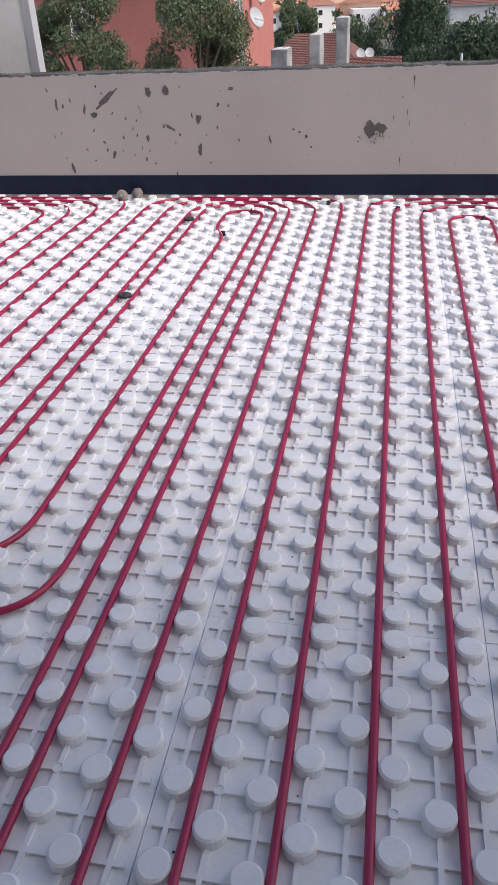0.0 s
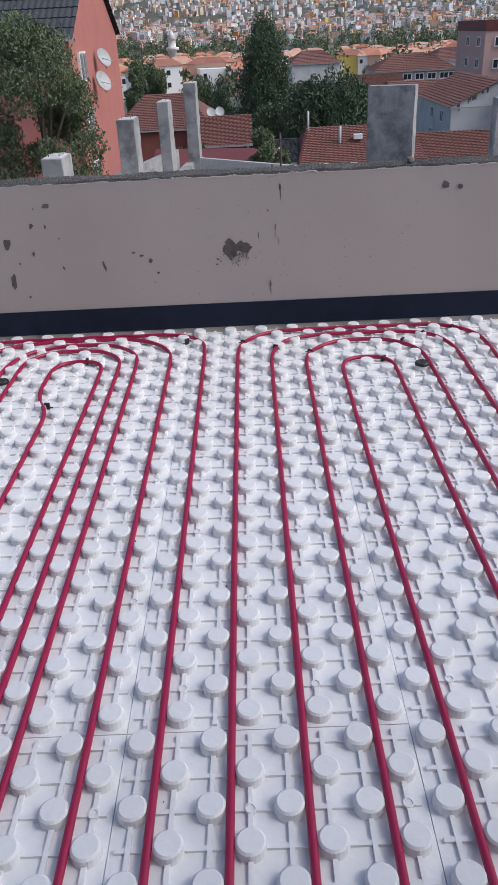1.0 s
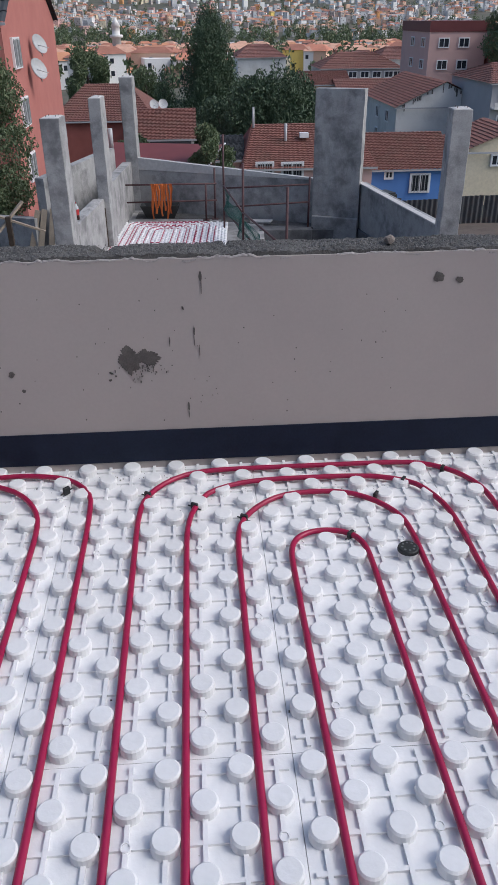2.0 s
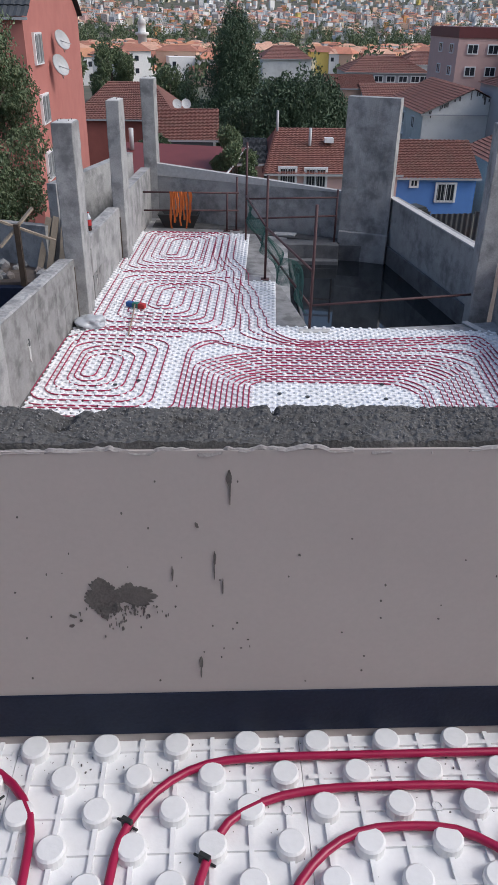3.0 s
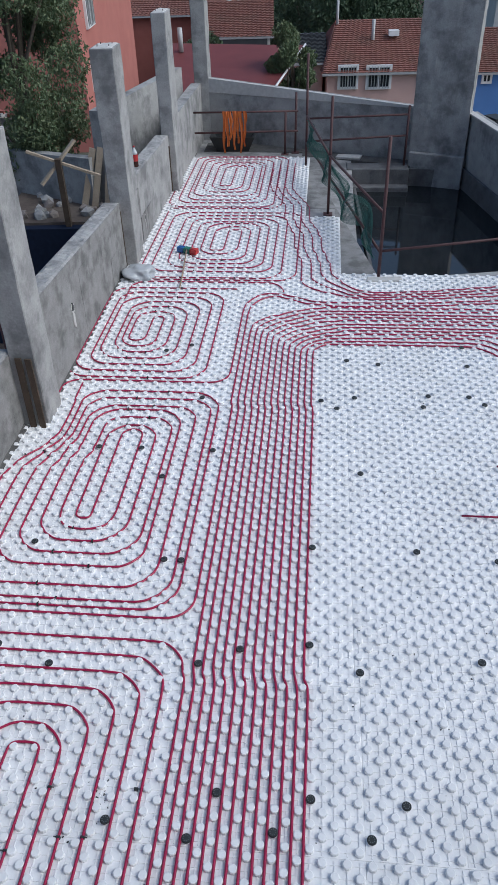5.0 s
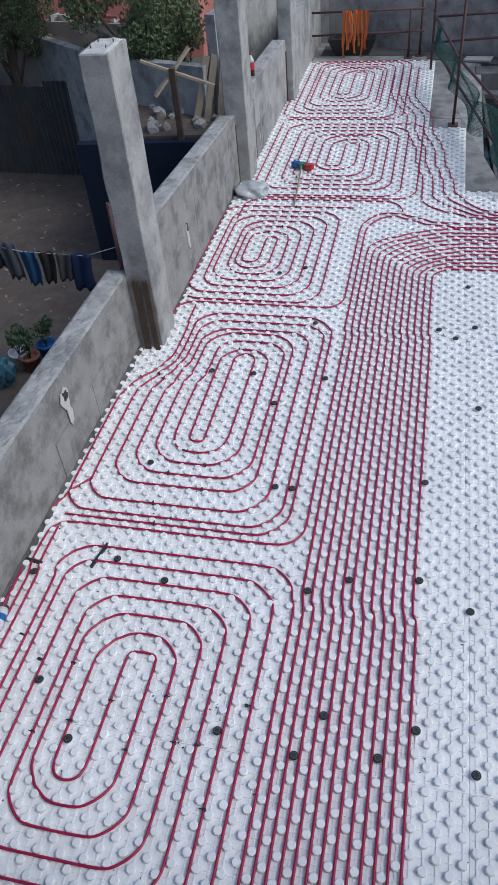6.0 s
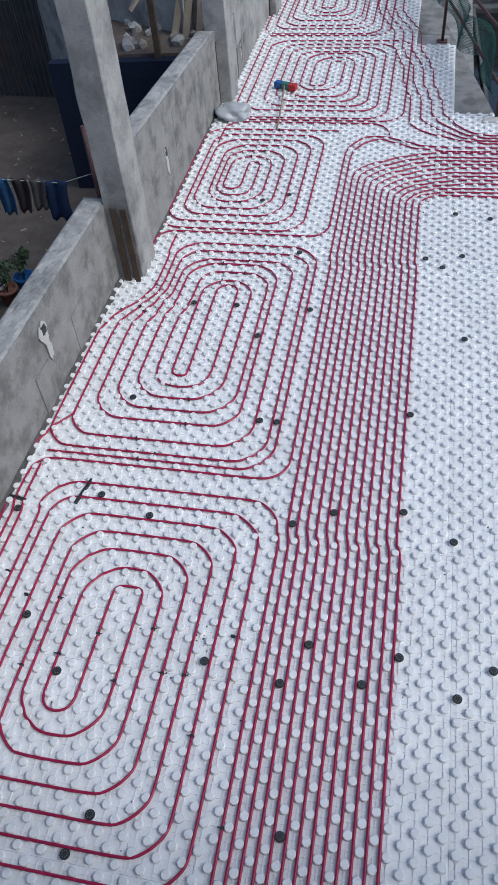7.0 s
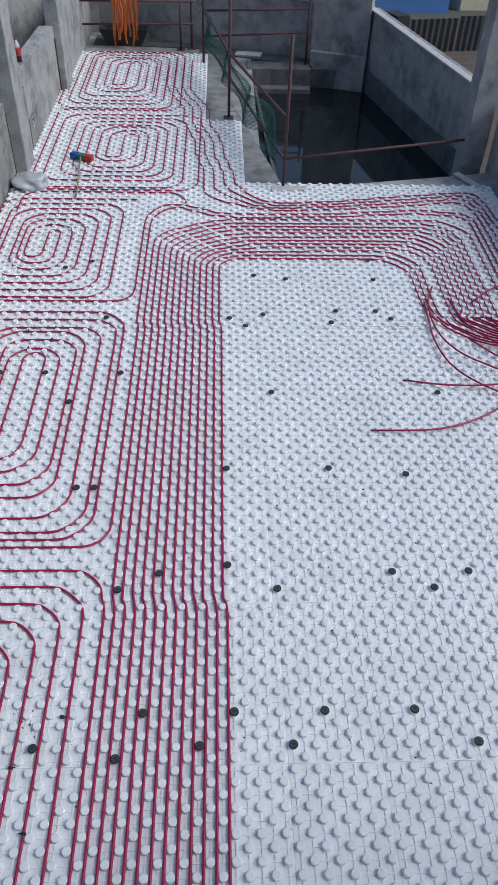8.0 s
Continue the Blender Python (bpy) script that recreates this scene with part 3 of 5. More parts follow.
# chipped edge of the render
bm = bmesh.new()
prev = None
for i in range(2200):
    x = -2.6 + 5.2 * i / 2199
    gone = min(1.0, max(0.0, 2.2 * noise.noise((x * 3.1, 6, 7)) + 1.6 * noise.noise((x * 17, 6, 2)) + 0.15))
    t = 0.0005 + max(0.0, 0.010 * noise.noise((x * 6, 0, 7)) + 0.006 * noise.noise((x * 31, 1, 7))) * (1 - gone)
    zt = WALL_TOP - 0.001 + 0.006 * noise.noise((x * 4, 2, 7)) + 0.005 * noise.noise((x * 23, 3, 7)) + 0.003 * noise.noise((x * 90, 5, 7)) - 0.010 * gone
    cur = [bm.verts.new((x, y, z)) for y, z in ((WALL_Y0 + 0.001, WALL_TOP - 0.006), (WALL_Y0 - 0.0015 * (noise.noise((x * 15, 9, 7)) > 0), zt - 0.004), (WALL_Y0 + 0.002, zt), (WALL_Y0 + 0.004 + t, zt + 0.001), (WALL_Y0 + 0.005 + t, WALL_TOP - 0.02))]
    if prev:
        for a in range(4):
            bm.faces.new((prev[a], cur[a], cur[a + 1], prev[a + 1]))
    prev = cur
solid("trim_render_edge", bm, M_EDGE, "chipped pale edge of the parapet render", "trim", "structure")

# scuffs and drips on the parapet
PARAPET = bpy.data.objects["wall_parapet"]


def scuff(x, z, w, h, tilt=0.0, seed=0, n=22):
    """An irregular bare patch, a hair proud of the wall."""
    bm = bmesh.new()
    ring = []
    for i in range(n):
        a = 2 * math.pi * i / n
        q = 1 + 0.5 * noise.noise((math.cos(a) * 1.5 + seed * 3.7, math.sin(a) * 1.5, seed)) + (0.35 * noise.noise((math.cos(a) * 7 + seed, math.sin(a) * 7, seed)) if n > 40 else 0)
        ring.append((0.5 * w * q * math.cos(a), 0.5 * h * q * math.sin(a)))
    c, s = math.cos(radians(tilt)), math.sin(radians(tilt))
    front = [bm.verts.new((x + c * p - s * q, WALL_Y0 - 0.0012 - 0.0003 * (seed % 4), z + s * p + c * q)) for p, q in ring]
    back = [bm.verts.new((v.co.x, WALL_Y0 + 0.001, v.co.z)) for v in front]
    bm.faces.new(front)
    for i in range(n):
        bm.faces.new((front[i], back[i], back[(i + 1) % n], front[(i + 1) % n]))
    part("scuff", bm, M_SCUFF, PARAPET)


for k, (x, z, w, h, tilt) in enumerate((
    (-0.050, 0.405, 0.066, 0.080, 12), (0.002, 0.414, 0.082, 0.044, -6), (-0.114, 0.362, 0.014, 0.006, -25), (-0.100, 0.352, 0.006, 0.006, 0), (-0.119, 0.338, 0.012, 0.007, 25), (0.185, 0.675, 0.010, 0.028, 0), (0.187, 0.645, 0.003, 0.05, 0), (0.159, 0.50, 0.005, 0.03, 0), (0.158, 0.47, 0.002, 0.04, 0),
    (0.08, 0.465, 0.004, 0.03, 0), (0.174, 0.43, 0.003, 0.035, 0), (0.13, 0.235, 0.008, 0.03, 0), (0.130, 0.205, 0.003, 0.03, 0), (0.127, 0.575, 0.006, 0.012, 20), (0.93, 0.65, 0.03, 0.03, 20))):
    scuff(x, z, w, h, tilt, k, 90 if w > 0.05 else 22)
for k, (x, z, w, h, tilt) in enumerate((
    (-1.66, 0.60, 0.17, 0.03, 38), (-1.39, 0.634, 0.035, 0.06, 0), (-1.28, 0.64, 0.04, 0.05, 10), (-1.75, 0.51, 0.04, 0.03, 0), (-1.087, 0.477, 0.03, 0.05, -20), (-0.962, 0.554, 0.015, 0.03, -30), (-0.88, 0.64, 0.03, 0.02, 0),
    (-1.27, 0.43, 0.07, 0.015, -30), (-1.42, 0.37, 0.02, 0.04, 0), (-1.09, 0.30, 0.025, 0.08, -8), (-1.65, 0.275, 0.02, 0.05, -20), (-1.94, 0.19, 0.02, 0.06, 10), (-1.99, 0.57, 0.015, 0.08, 0), (-1.81, 0.54, 0.012, 0.06, -10))):
    scuff(x, z, w, h, tilt, 40 + k)
for k, (x, z, w, h, tilt) in enumerate(((-0.65, 0.355, 0.012, 0.05, 15), (-0.506, 0.411, 0.015, 0.012, 0), (-0.47, 0.395, 0.02, 0.01, 0), (-0.43, 0.37, 0.02, 0.02, -30), (-0.40, 0.31, 0.012, 0.012, 0), (0.996, 0.64, 0.025, 0.02, 0), (-1.25, 0.15, 0.01, 0.04, 0))):
    scuff(x, z, w, h, tilt, 70 + k)
for k in range(60):
    scuff(rng.uniform(-0.5, 0.9), rng.uniform(0.16, 0.70) ** 1.1, rng.uniform(0.002, 0.005), rng.uniform(0.002, 0.006), 0, 100 + k, 7)
for k in range(90):
    x = -0.015 + rng.gauss(0, 0.035)
    scuff(x, 0.39 - abs(rng.gauss(0, 0.025)), rng.uniform(0.0012, 0.004), rng.uniform(0.002, 0.012), 0, 200 + k, 7)
for k in range(40):
    scuff(rng.uniform(-2.1, -0.75), rng.uniform(0.2, 0.68), rng.uniform(0.004, 0.012), rng.uniform(0.006, 0.03), rng.uniform(-40, 40), 300 + k, 9)


# ---- black caps in the panels ----
M_PEG = material("grey plastic peg", (0.13, 0.14, 0.14), 0.5, var=0.1, bump=0.0)


def cap_thing():
    th = thing("fixing_cap", "round black perforated plastic fixing cap among the studs", "fixing cap", "fixing caps in the panels")
    bm = bmesh.new()
    disc(bm, (0, 0), 0.030, 0.0, 0.0115, 18, 0.003)
    part("rim", bm, M_CAP, th)
    for a in range(8):
        bm = bmesh.new()
        q = 2 * math.pi * a / 8
        disc(bm, (0.018 * math.cos(q), 0.018 * math.sin(q)), 0.0036, 0.010, 0.0125, 8)
        part("peg", bm, M_PEG, th)
    return th


CAP = cap_thing()
CAP.matrix_world = pose(-1.05, 0.90, STUD_H - 0.004)
CAPS_A = ((-0.55, 1.11), (-0.82, 0.96), (-0.03, 1.19), (0.36, 0.97), (0.02, 2.25), (0.39, 3.34), (0.0, 4.61), (0.23, 4.42), (0.67, 5.37), (0.35, 5.49), (0.84, 2.21), (1.52, 2.15), (0.0, 0.0), (0.36, -0.23), (0.59, -0.02), (1.19, 0.03), (1.24, 1.13), (1.55, 0.99), (-0.22, -0.22), (-0.73, -0.29), (-0.59, -0.01), (-1.24, -0.22), (1.55, -0.21), (1.82, 1.13))
CAPS_B = ((1.22, 4.75), (1.2, 4.49), (1.64, 4.77), (1.79, 4.53), (1.73, 5.44), (1.77, 5.83), (0.35, 4.62), (2.03, 3.28), (-1.33, 4.6), (-1.11, 2.01), (-1.38, 2.03), (-1.1, 3.64), (-1.53, 3.19), (-1.82, 3.61), (-2.46, 1.07), (-2.02, 0.91), (-1.68, -1.27), (-1.75, -1.49), (-0.58, -1.16), (-2.27, -0.4), (-2.59, -0.1), (-3.11, 0.85), (-3.18, 0.49), (-2.28, 3.62), (-2.5, 2.21), (-1.9, 5.6), (-1.62, 5.75))
for u, v in CAPS_A + CAPS_B:
    i, j = round((u - slip(v)) / P), round(v / P)
    if (i + j) % 2:  # each cap sits on a stud
        i, j = min(((i + 1, j), (i - 1, j), (i, j + 1), (i, j - 1)), key=lambda q: math.hypot(q[0] * P + slip(v) - u, q[1] * P - v))
    copy_thing(CAP, LOW @ pose(i * P + slip(v), j * P + lay_gap(v), STUD_H - 0.004, 0, 0, 40 * u))
for x, y in ((0.75, 2.1), (0.75, 0.9), (-1.05, 2.1)):
    copy_thing(CAP, pose(x, y, STUD_H - 0.004))

# black ties on the pipes
for x, y, a in TIES:
    bm = bmesh.new()
    box(bm, -0.007, 0.007, -0.012, 0.012, 0.004, 0.031)
    box(bm, -0.003, 0.003, 0.008, 0.030, 0.022, 0.027)
    solid("cable_tie", bm, M_CAP, "black cable tie holding a red pipe", "cable tie", group="cable ties", m=LOW @ pose(x, y, 0, 0, 0, a))
for k, (x, y, a) in enumerate(((-0.013, 2.45, 60), (0.137, 2.375, 60), (0.289, 2.30, 60), (0.60, 2.19, -50), (-0.80, 1.86, 80), (0.72, 2.39, -40), (0.83, 2.47, -35), (0.98, 2.53, -35), (-0.72, 2.31, 0), (-0.28, 2.50, -45))):
    bm = bmesh.new()
    box(bm, -0.005, 0.005, -0.0115, 0.0115, 0.004, 0.0305)
    box(bm, -0.0025, 0.0025, 0.008, 0.024, 0.014, 0.018)
    box(bm, -0.0025, 0.0025, -0.024, -0.008, 0.010, 0.014)
    bmesh.ops.bevel(bm, geom=bm.edges[:], offset=0.0012, segments=1, affect="EDGES")
    solid("cable_tie", bm, M_CAP, "black cable tie holding a red pipe", "cable tie", group="cable ties", m=pose(x, y, 0, 0, 0, a))


# ---- pit, steps, rails ----
M_DAMP = material("damp stained concrete", (0.135, 0.135, 0.138), 0.75, var=0.4, scale=2.6, fine=40, bump=0.5, stain=(0.055, 0.055, 0.058), stain_scale=2.2, stain_amount=0.8)
for name, a, b, top in (("wall_pit_1", (2.73, 13.55), (3.71, 9.0), -0.002), ("wall_pit_2", (0.62, 13.60), (2.9, 13.30), -0.05), ("wall_pit_3", (0.86, 8.0), (0.62, 13.6), -0.32)):
    low_wall(name, a, b, -0.05, -1.0, top, top, M_DAMP, "damp stained lining wall of the pit")
STEPS = thing("concrete_steps", "broken grey concrete step at the water's edge", "steps", m=LOW)
for v0, v1, top in ((13.28, 13.72, -0.01), (13.05, 13.27, -0.31)):
    bm = bmesh.new()
    box(bm, 0.45, 1.70, v0, v1, -0.6, top)
    bmesh.ops.bevel(bm, geom=bm.edges[:], offset=0.012, segments=1, affect="EDGES")
    weathered(bm, 0.02, 12)
    part("step", bm, M_DAMP, STEPS)
bm = bmesh.new()
box(bm, 0.02, 1.14, -0.12, -0.002, -0.5, 0.24)
bmesh.ops.bevel(bm, geom=bm.edges[:], offset=0.012, segments=1, affect="EDGES")
weathered(bm, 0.01, 8)
solid("trim_column_foot", bm, M_CONCRETE, "rough concrete beam along the column's foot", "trim", "structure", LOW @ pose(1.72, 13.70, 0, 0, 0, -20))
bm = bmesh.new()
prism(bm, [(-0.5, 14.3), (1.75, 13.55), (1.75, 13.95), (-2.4, 15.5), (-2.7, 15.3), (-2.7, 14.65), (-0.5, 14.55)], -0.2, -0.02)
solid("floor_landing", bm, M_CONCRETE_D, "dusty concrete landing strewn with rubble", "floor", "structure", LOW)


def stick(bm, a, b, r, seg=8):
    tube(bm, [a, b], r, seg)


RAIL = thing("scaffold_railing", "rusty maroon scaffold tube railing round the pit", "railing", m=LOW)
for (u, v), h in (((-0.40, 13.5), 2.1), ((0.07, 10.7), 1.92), ((0.82, 7.93), 2.0), ((1.62, 13.55), 1.15), ((-0.88, 14.42), 0.84), ((-0.66, 14.55), 1.2), ((-2.92, 14.4), 0.92)):
    bm = bmesh.new()
    stick(bm, (u, v, -0.03), (u + 0.01, v, h), 0.024)
    box(bm, u - 0.08, u + 0.08, v - 0.08, v + 0.08, -0.03, -0.018)
    part("post", bm, M_STEEL, RAIL)
for a, b in (((-0.4, 13.5, 0.98), (0.07, 10.7, 0.98)), ((0.07, 10.7, 0.98), (0.82, 7.93, 0.98)), ((-0.4, 13.5, 0.46), (0.82, 7.93, 0.40)), ((0.82, 7.93, 0.42), (3.70, 8.95, 0.34)),
             ((-0.4, 13.5, 0.92), (1.62, 13.55, 0.98)), ((-0.4, 13.5, 0.48), (1.62, 13.55, 0.58)), ((-2.92, 14.4, 0.84), (-0.6, 14.5, 0.84)), ((-2.92, 14.4, 0.42), (-0.6, 14.5, 0.44))):
    bm = bmesh.new()
    stick(bm, a, b, 0.021)
    part("rail", bm, M_STEEL, RAIL)

M_NET = material("dark green netting", (0.03, 0.095, 0.08), 0.9, var=0.4, scale=20, fine=200, bump=0.3)
NET = thing("safety_net", "torn dark green safety net hanging from the pit railing", "net", m=LOW)


def net_point(f, g):
    """A point of the sagging net: f along the rail, g down from it."""
    drop = 0.30 + 0.45 * abs(noise.noise((f * 3.3, 2, 1))) + 0.25 * math.sin(f * math.pi)
    top = 0.92 - 0.10 * f - 0.30 * math.sin(f * 7.5) ** 2 * f
    return (-0.4 + 1.15 * f + 0.07 * math.sin(f * 23 + g * 2.2) + 0.05 * noise.noise((f * 9, g * 3, 3)), 13.4 - 5.3 * f, max(-0.25, top - drop * g))


bm = bmesh.new()
for a in range(170):
    tube(bm, [net_point(a / 169, k / 8) for k in range(9)], 0.0032, 3, False)
for k in range(26):
    tube(bm, [net_point(a / 119, k / 25) for a in range(120)], 0.0032, 3, False)
part("mesh", bm, M_NET, NET)

CLOTH = thing("orange_cloth", "bright orange cloth strips draped over the far railing", "cloth", m=LOW)
for k in range(7):
    bm = bmesh.new()
    u0 = -2.22 + 0.075 * k
    low = 0.02 + 0.34 * ((k * 37) % 5) / 5
    cols = []
    for i in range(15):
        z = 0.88 - (0.88 - low) * i / 14
        row = []
        for j in range(5):
            w = 0.074 * (1 - 0.45 * i / 14) * (1 + 0.22 * math.sin(i * 0.9 + k * 2.1))
            row.append((u0 + w * j / 4 + 0.015 * math.sin(i * 0.5 + k * 2), 14.355 - 0.018 * math.sin(j * 2.2 + k) - 0.03 * (1 - i / 14) - 0.01 * k % 0.03, z))
        cols.append([bm.verts.new(c) for c in row])
    back = [[bm.verts.new((v.co.x, v.co.y + 0.012, v.co.z)) for v in row] for row in cols]
    for i in range(14):
        for j in range(4):
            bm.faces.new((cols[i][j], cols[i][j + 1], cols[i + 1][j + 1], cols[i + 1][j]))
            bm.faces.new((back[i][j], back[i + 1][j], back[i + 1][j + 1], back[i][j + 1]))
    part("strip", bm, M_ORANGE, CLOTH, smooth=True)

TUB = thing("mortar_trough", "dark mortar trough standing behind the last panels", "trough", m=LOW @ pose(-2.05, 14.78, 0))
bm = bmesh.new()
lo, hi, inn = [(-0.35, -0.16), (0.35, -0.16), (0.35, 0.16), (-0.35, 0.16)], [(-0.5, -0.25), (0.5, -0.25), (0.5, 0.25), (-0.5, 0.25)], [(-0.46, -0.21), (0.46, -0.21), (0.46, 0.21), (-0.46, 0.21)]
a = [bm.verts.new((x, y, -0.02)) for x, y in lo]
b = [bm.verts.new((x, y, 0.30)) for x, y in hi]
c = [bm.verts.new((x, y, 0.30)) for x, y in inn]
d = [bm.verts.new((x * 0.8, y * 0.8, 0.05)) for x, y in lo]
for p0, p1 in ((a, b), (b, c), (c, d)):
    for i in range(4):
        bm.faces.new((p0[i], p0[(i + 1) % 4], p1[(i + 1) % 4], p1[i]))
bm.faces.new(a[::-1])
bm.faces.new(d)
part("basin", bm, M_CAP, TUB)

M_BLUEP = material("blue plastic", (0.02, 0.10, 0.30), 0.45, var=0.1, bump=0.0)
M_GREENP = material("green plastic", (0.03, 0.16, 0.12), 0.45, var=0.1, bump=0.0)
M_REDP = material("red plastic", (0.45, 0.03, 0.03), 0.45, var=0.1, bump=0.0)
M_STICK = material("worn wooden stick", (0.30, 0.22, 0.16), 0.8, var=0.2, scale=15, fine=120, bump=0.2)
M_WOOD = material("weathered plank", (0.34, 0.28, 0.21), 0.9, var=0.3, scale=5, fine=70, bump=0.4)
M_WOODD = material("dark formwork board", (0.07, 0.05, 0.035), 0.9, var=0.4, scale=7, fine=70, bump=0.5)
BROOM = thing("broom", "broom with a blue, green and red head lying on the panels", "broom", m=LOW)
for nm, x0, x1, mt in (("bristles", -2.33, -2.21, M_BLUEP), ("bristles", -2.208, -2.092, M_GREENP), ("bristles", -2.09, -1.97, M_REDP)):
    bm = bmesh.new()
    box(bm, x0, x1, -0.05, 0.05, 0.026, 0.11)
    bmesh.ops.bevel(bm, geom=bm.edges[:], offset=0.008, segments=2, affect="EDGES")
    bmesh.ops.transform(bm, matrix=pose(0, 8.76, 0, 0, 0, 0) @ pose(-2.15, 0, 0, 0, 0, -22) @ pose(2.15, 0, 0), verts=bm.verts)
    part(nm, bm, mt, BROOM)
bm = bmesh.new()
tube(bm, [(-2.16, 8.72, 0.09), (-2.10, 8.0, 0.06), (-2.06, 7.43, 0.036)], 0.012, 8)
part("handle", bm, M_STICK, BROOM)


def lathe(bm, profile, seg=14):
    loops = [[bm.verts.new((r * math.cos(2 * math.pi * i / seg), r * math.sin(2 * math.pi * i / seg), z)) for i in range(seg)] for r, z in profile]
    for a, b in zip(loops, loops[1:]):
        for i in range(seg):
            f = bm.faces.new((a[i], a[(i + 1) % seg], b[(i + 1) % seg], b[i]))
            f.smooth = True
    bm.faces.new(loops[0][::-1])
    bm.faces.new(loops[-1])


M_SODA = material("dark brown drink", (0.05, 0.02, 0.015), 0.15, var=0.05, bump=0.0)
M_CLEAR = material("clear milky plastic", (0.55, 0.57, 0.58), 0.25, var=0.05, bump=0.0)
BOTTLE = thing("drink_bottle", "plastic drink bottle with a red label standing on the wall", "bottle", m=LOW @ pose(-3.06, 9.66, 1.095))
bm = bmesh.new()
lathe(bm, [(0.045, 0), (0.05, 0.02), (0.048, 0.09), (0.05, 0.10)])
part("base", bm, M_SODA, BOTTLE, "dark drink in the bottle's foot")
bm = bmesh.new()
lathe(bm, [(0.0505, 0.10), (0.0515, 0.105), (0.0515, 0.20), (0.0505, 0.205)])
part("label", bm, M_REDP, BOTTLE, "red paper label")
bm = bmesh.new()
lathe(bm, [(0.05, 0.205), (0.045, 0.24), (0.018, 0.29), (0.014, 0.31)])
part("shoulder", bm, M_CLEAR, BOTTLE)
bm = bmesh.new()
lathe(bm, [(0.016, 0.31), (0.016, 0.33)])
part("cap", bm, M_REDP, BOTTLE)
WB = thing("water_bottle", "empty clear water bottle with a blue label lying by the wall", "bottle", m=LOW @ pose(-3.14, 0.42, 0.06, 90, 0, 10))
bm = bmesh.new()
lathe(bm, [(0.04, 0), (0.043, 0.02), (0.043, 0.12), (0.04, 0.17), (0.014, 0.21), (0.014, 0.23)])
part("body", bm, M_CLEAR, WB)
bm = bmesh.new()
lathe(bm, [(0.0438, 0.06), (0.0442, 0.065), (0.0442, 0.11), (0.0438, 0.115)])
part("label", bm, M_BLUEP, WB)

bm = bmesh.new()
bmesh.ops.create_icosphere(bm, subdivisions=4, radius=1)
for v in bm.verts:
    q = 1 + 0.45 * noise.noise(v.co * 1.6) + 0.12 * noise.noise(v.co * 4)
    v.co = Vector((v.co.x * 0.26 * q, v.co.y * 0.2 * q, max(-0.04, v.co.z * 0.13 * q) + 0.06))
solid("plastic_bag", bm, material("crumpled clear plastic", (0.42, 0.44, 0.46), 0.3, var=0.15, scale=10, fine=60, bump=0.6), "crumpled clear plastic bag beside a pillar", "bag", m=LOW @ pose(-2.72, 7.86, 0.0), smooth=True)
# boards of the formwork left on pillars
for k, (u, v) in enumerate(((-3.19, 3.94), (-3.14, 8.26), (-3.02, 11.76), (-3.08, 3.93))):
    bm = bmesh.new()
    box(bm, 0, 0.07, 0, 0.022, -0.03, 0.86)
    bmesh.ops.bevel(bm, geom=bm.edges[:], offset=0.004, segments=1, affect="EDGES")
    solid("formwork_board", bm, M_WOODD, "dark weathered board leaning on a pillar", "board", group="formwork boards", m=LOW @ pose(u + 0.05, v - 0.005, 0))
# pale rough heads of the pillars with bars sticking out
for u0, u1, v0, v1, top in ((-3.22, -2.94, 3.98, 4.44, 3.0), (-3.18, -2.86, 8.30, 8.76, 3.02), (-3.05, -2.80, 11.80, 12.36, 3.02), (-2.98, -2.66, 15.60, 16.1, 3.16), (3.62, 3.95, 8.80, 9.20, 3.05)):
    PIL = [o for o in bpy.data.objects if o.name.startswith("concrete_pillar")][[3.98, 8.30, 11.80, 15.60, 8.80].index(v0)]
    bm = bmesh.new()
    n = 9
    g = []
    for i in range(n + 1):
        g.append([])
        for j in range(n + 1):
            edge = i in (0, n) or j in (0, n)
            u, v = u0 + 0.01 + (u1 - u0 - 0.02) * i / n, v0 + 0.01 + (v1 - v0 - 0.02) * j / n
            g[-1].append(bm.verts.new((u, v, top - 0.004 if edge else top + 0.012 + 0.018 * noise.noise((u * 14, v * 14, 3)))))
    for i in range(n):
        for j in range(n):
            bm.faces.new((g[i][j], g[i + 1][j], g[i + 1][j + 1], g[i][j + 1]))
    part("rough_top", bm, M_CEMENT, PIL, "pale rough concrete head")
    for i in (0.25, 0.75):
        for j in (0.3, 0.7):
            bm = bmesh.new()
            u, v = u0 + (u1 - u0) * i, v0 + (v1 - v0) * j
            tube(bm, [(u, v, top - 0.02), (u + 0.006, v, top + 0.035)], 0.006, 6)
            part("steel_bar", bm, M_STEEL, PIL)
M_BIT = material("brown grey mortar lump", (0.23, 0.20, 0.18), 0.95, var=0.3, scale=30, fine=150, bump=0.5)
# light edge on the east wall, loose boards and rubble
bm = bmesh.new()
wall_line(bm, (2.75, 13.60), (3.72, 9.2), -0.13, 1.001, 1.025, 1.025)
solid("trim_east_wall", bm, M_CEMENT, "white mortar edge on the wall top", "trim", "structure", LOW)
bm = bmesh.new()
wall_line(bm, (1.80, 13.96), (-2.75, 15.64), 0.08, 1.0, 1.035, 1.295)
solid("trim_back_wall", bm, M_CEMENT, "pale mortar edge on the wall top", "trim", "structure", LOW)
low_wall("wall_east_near", (4.0, 8.75), (4.35, 2.0), -0.22, -0.3, 1.0, 1.0, M_CONCRETE, "grey concrete wall beside the manifold end")
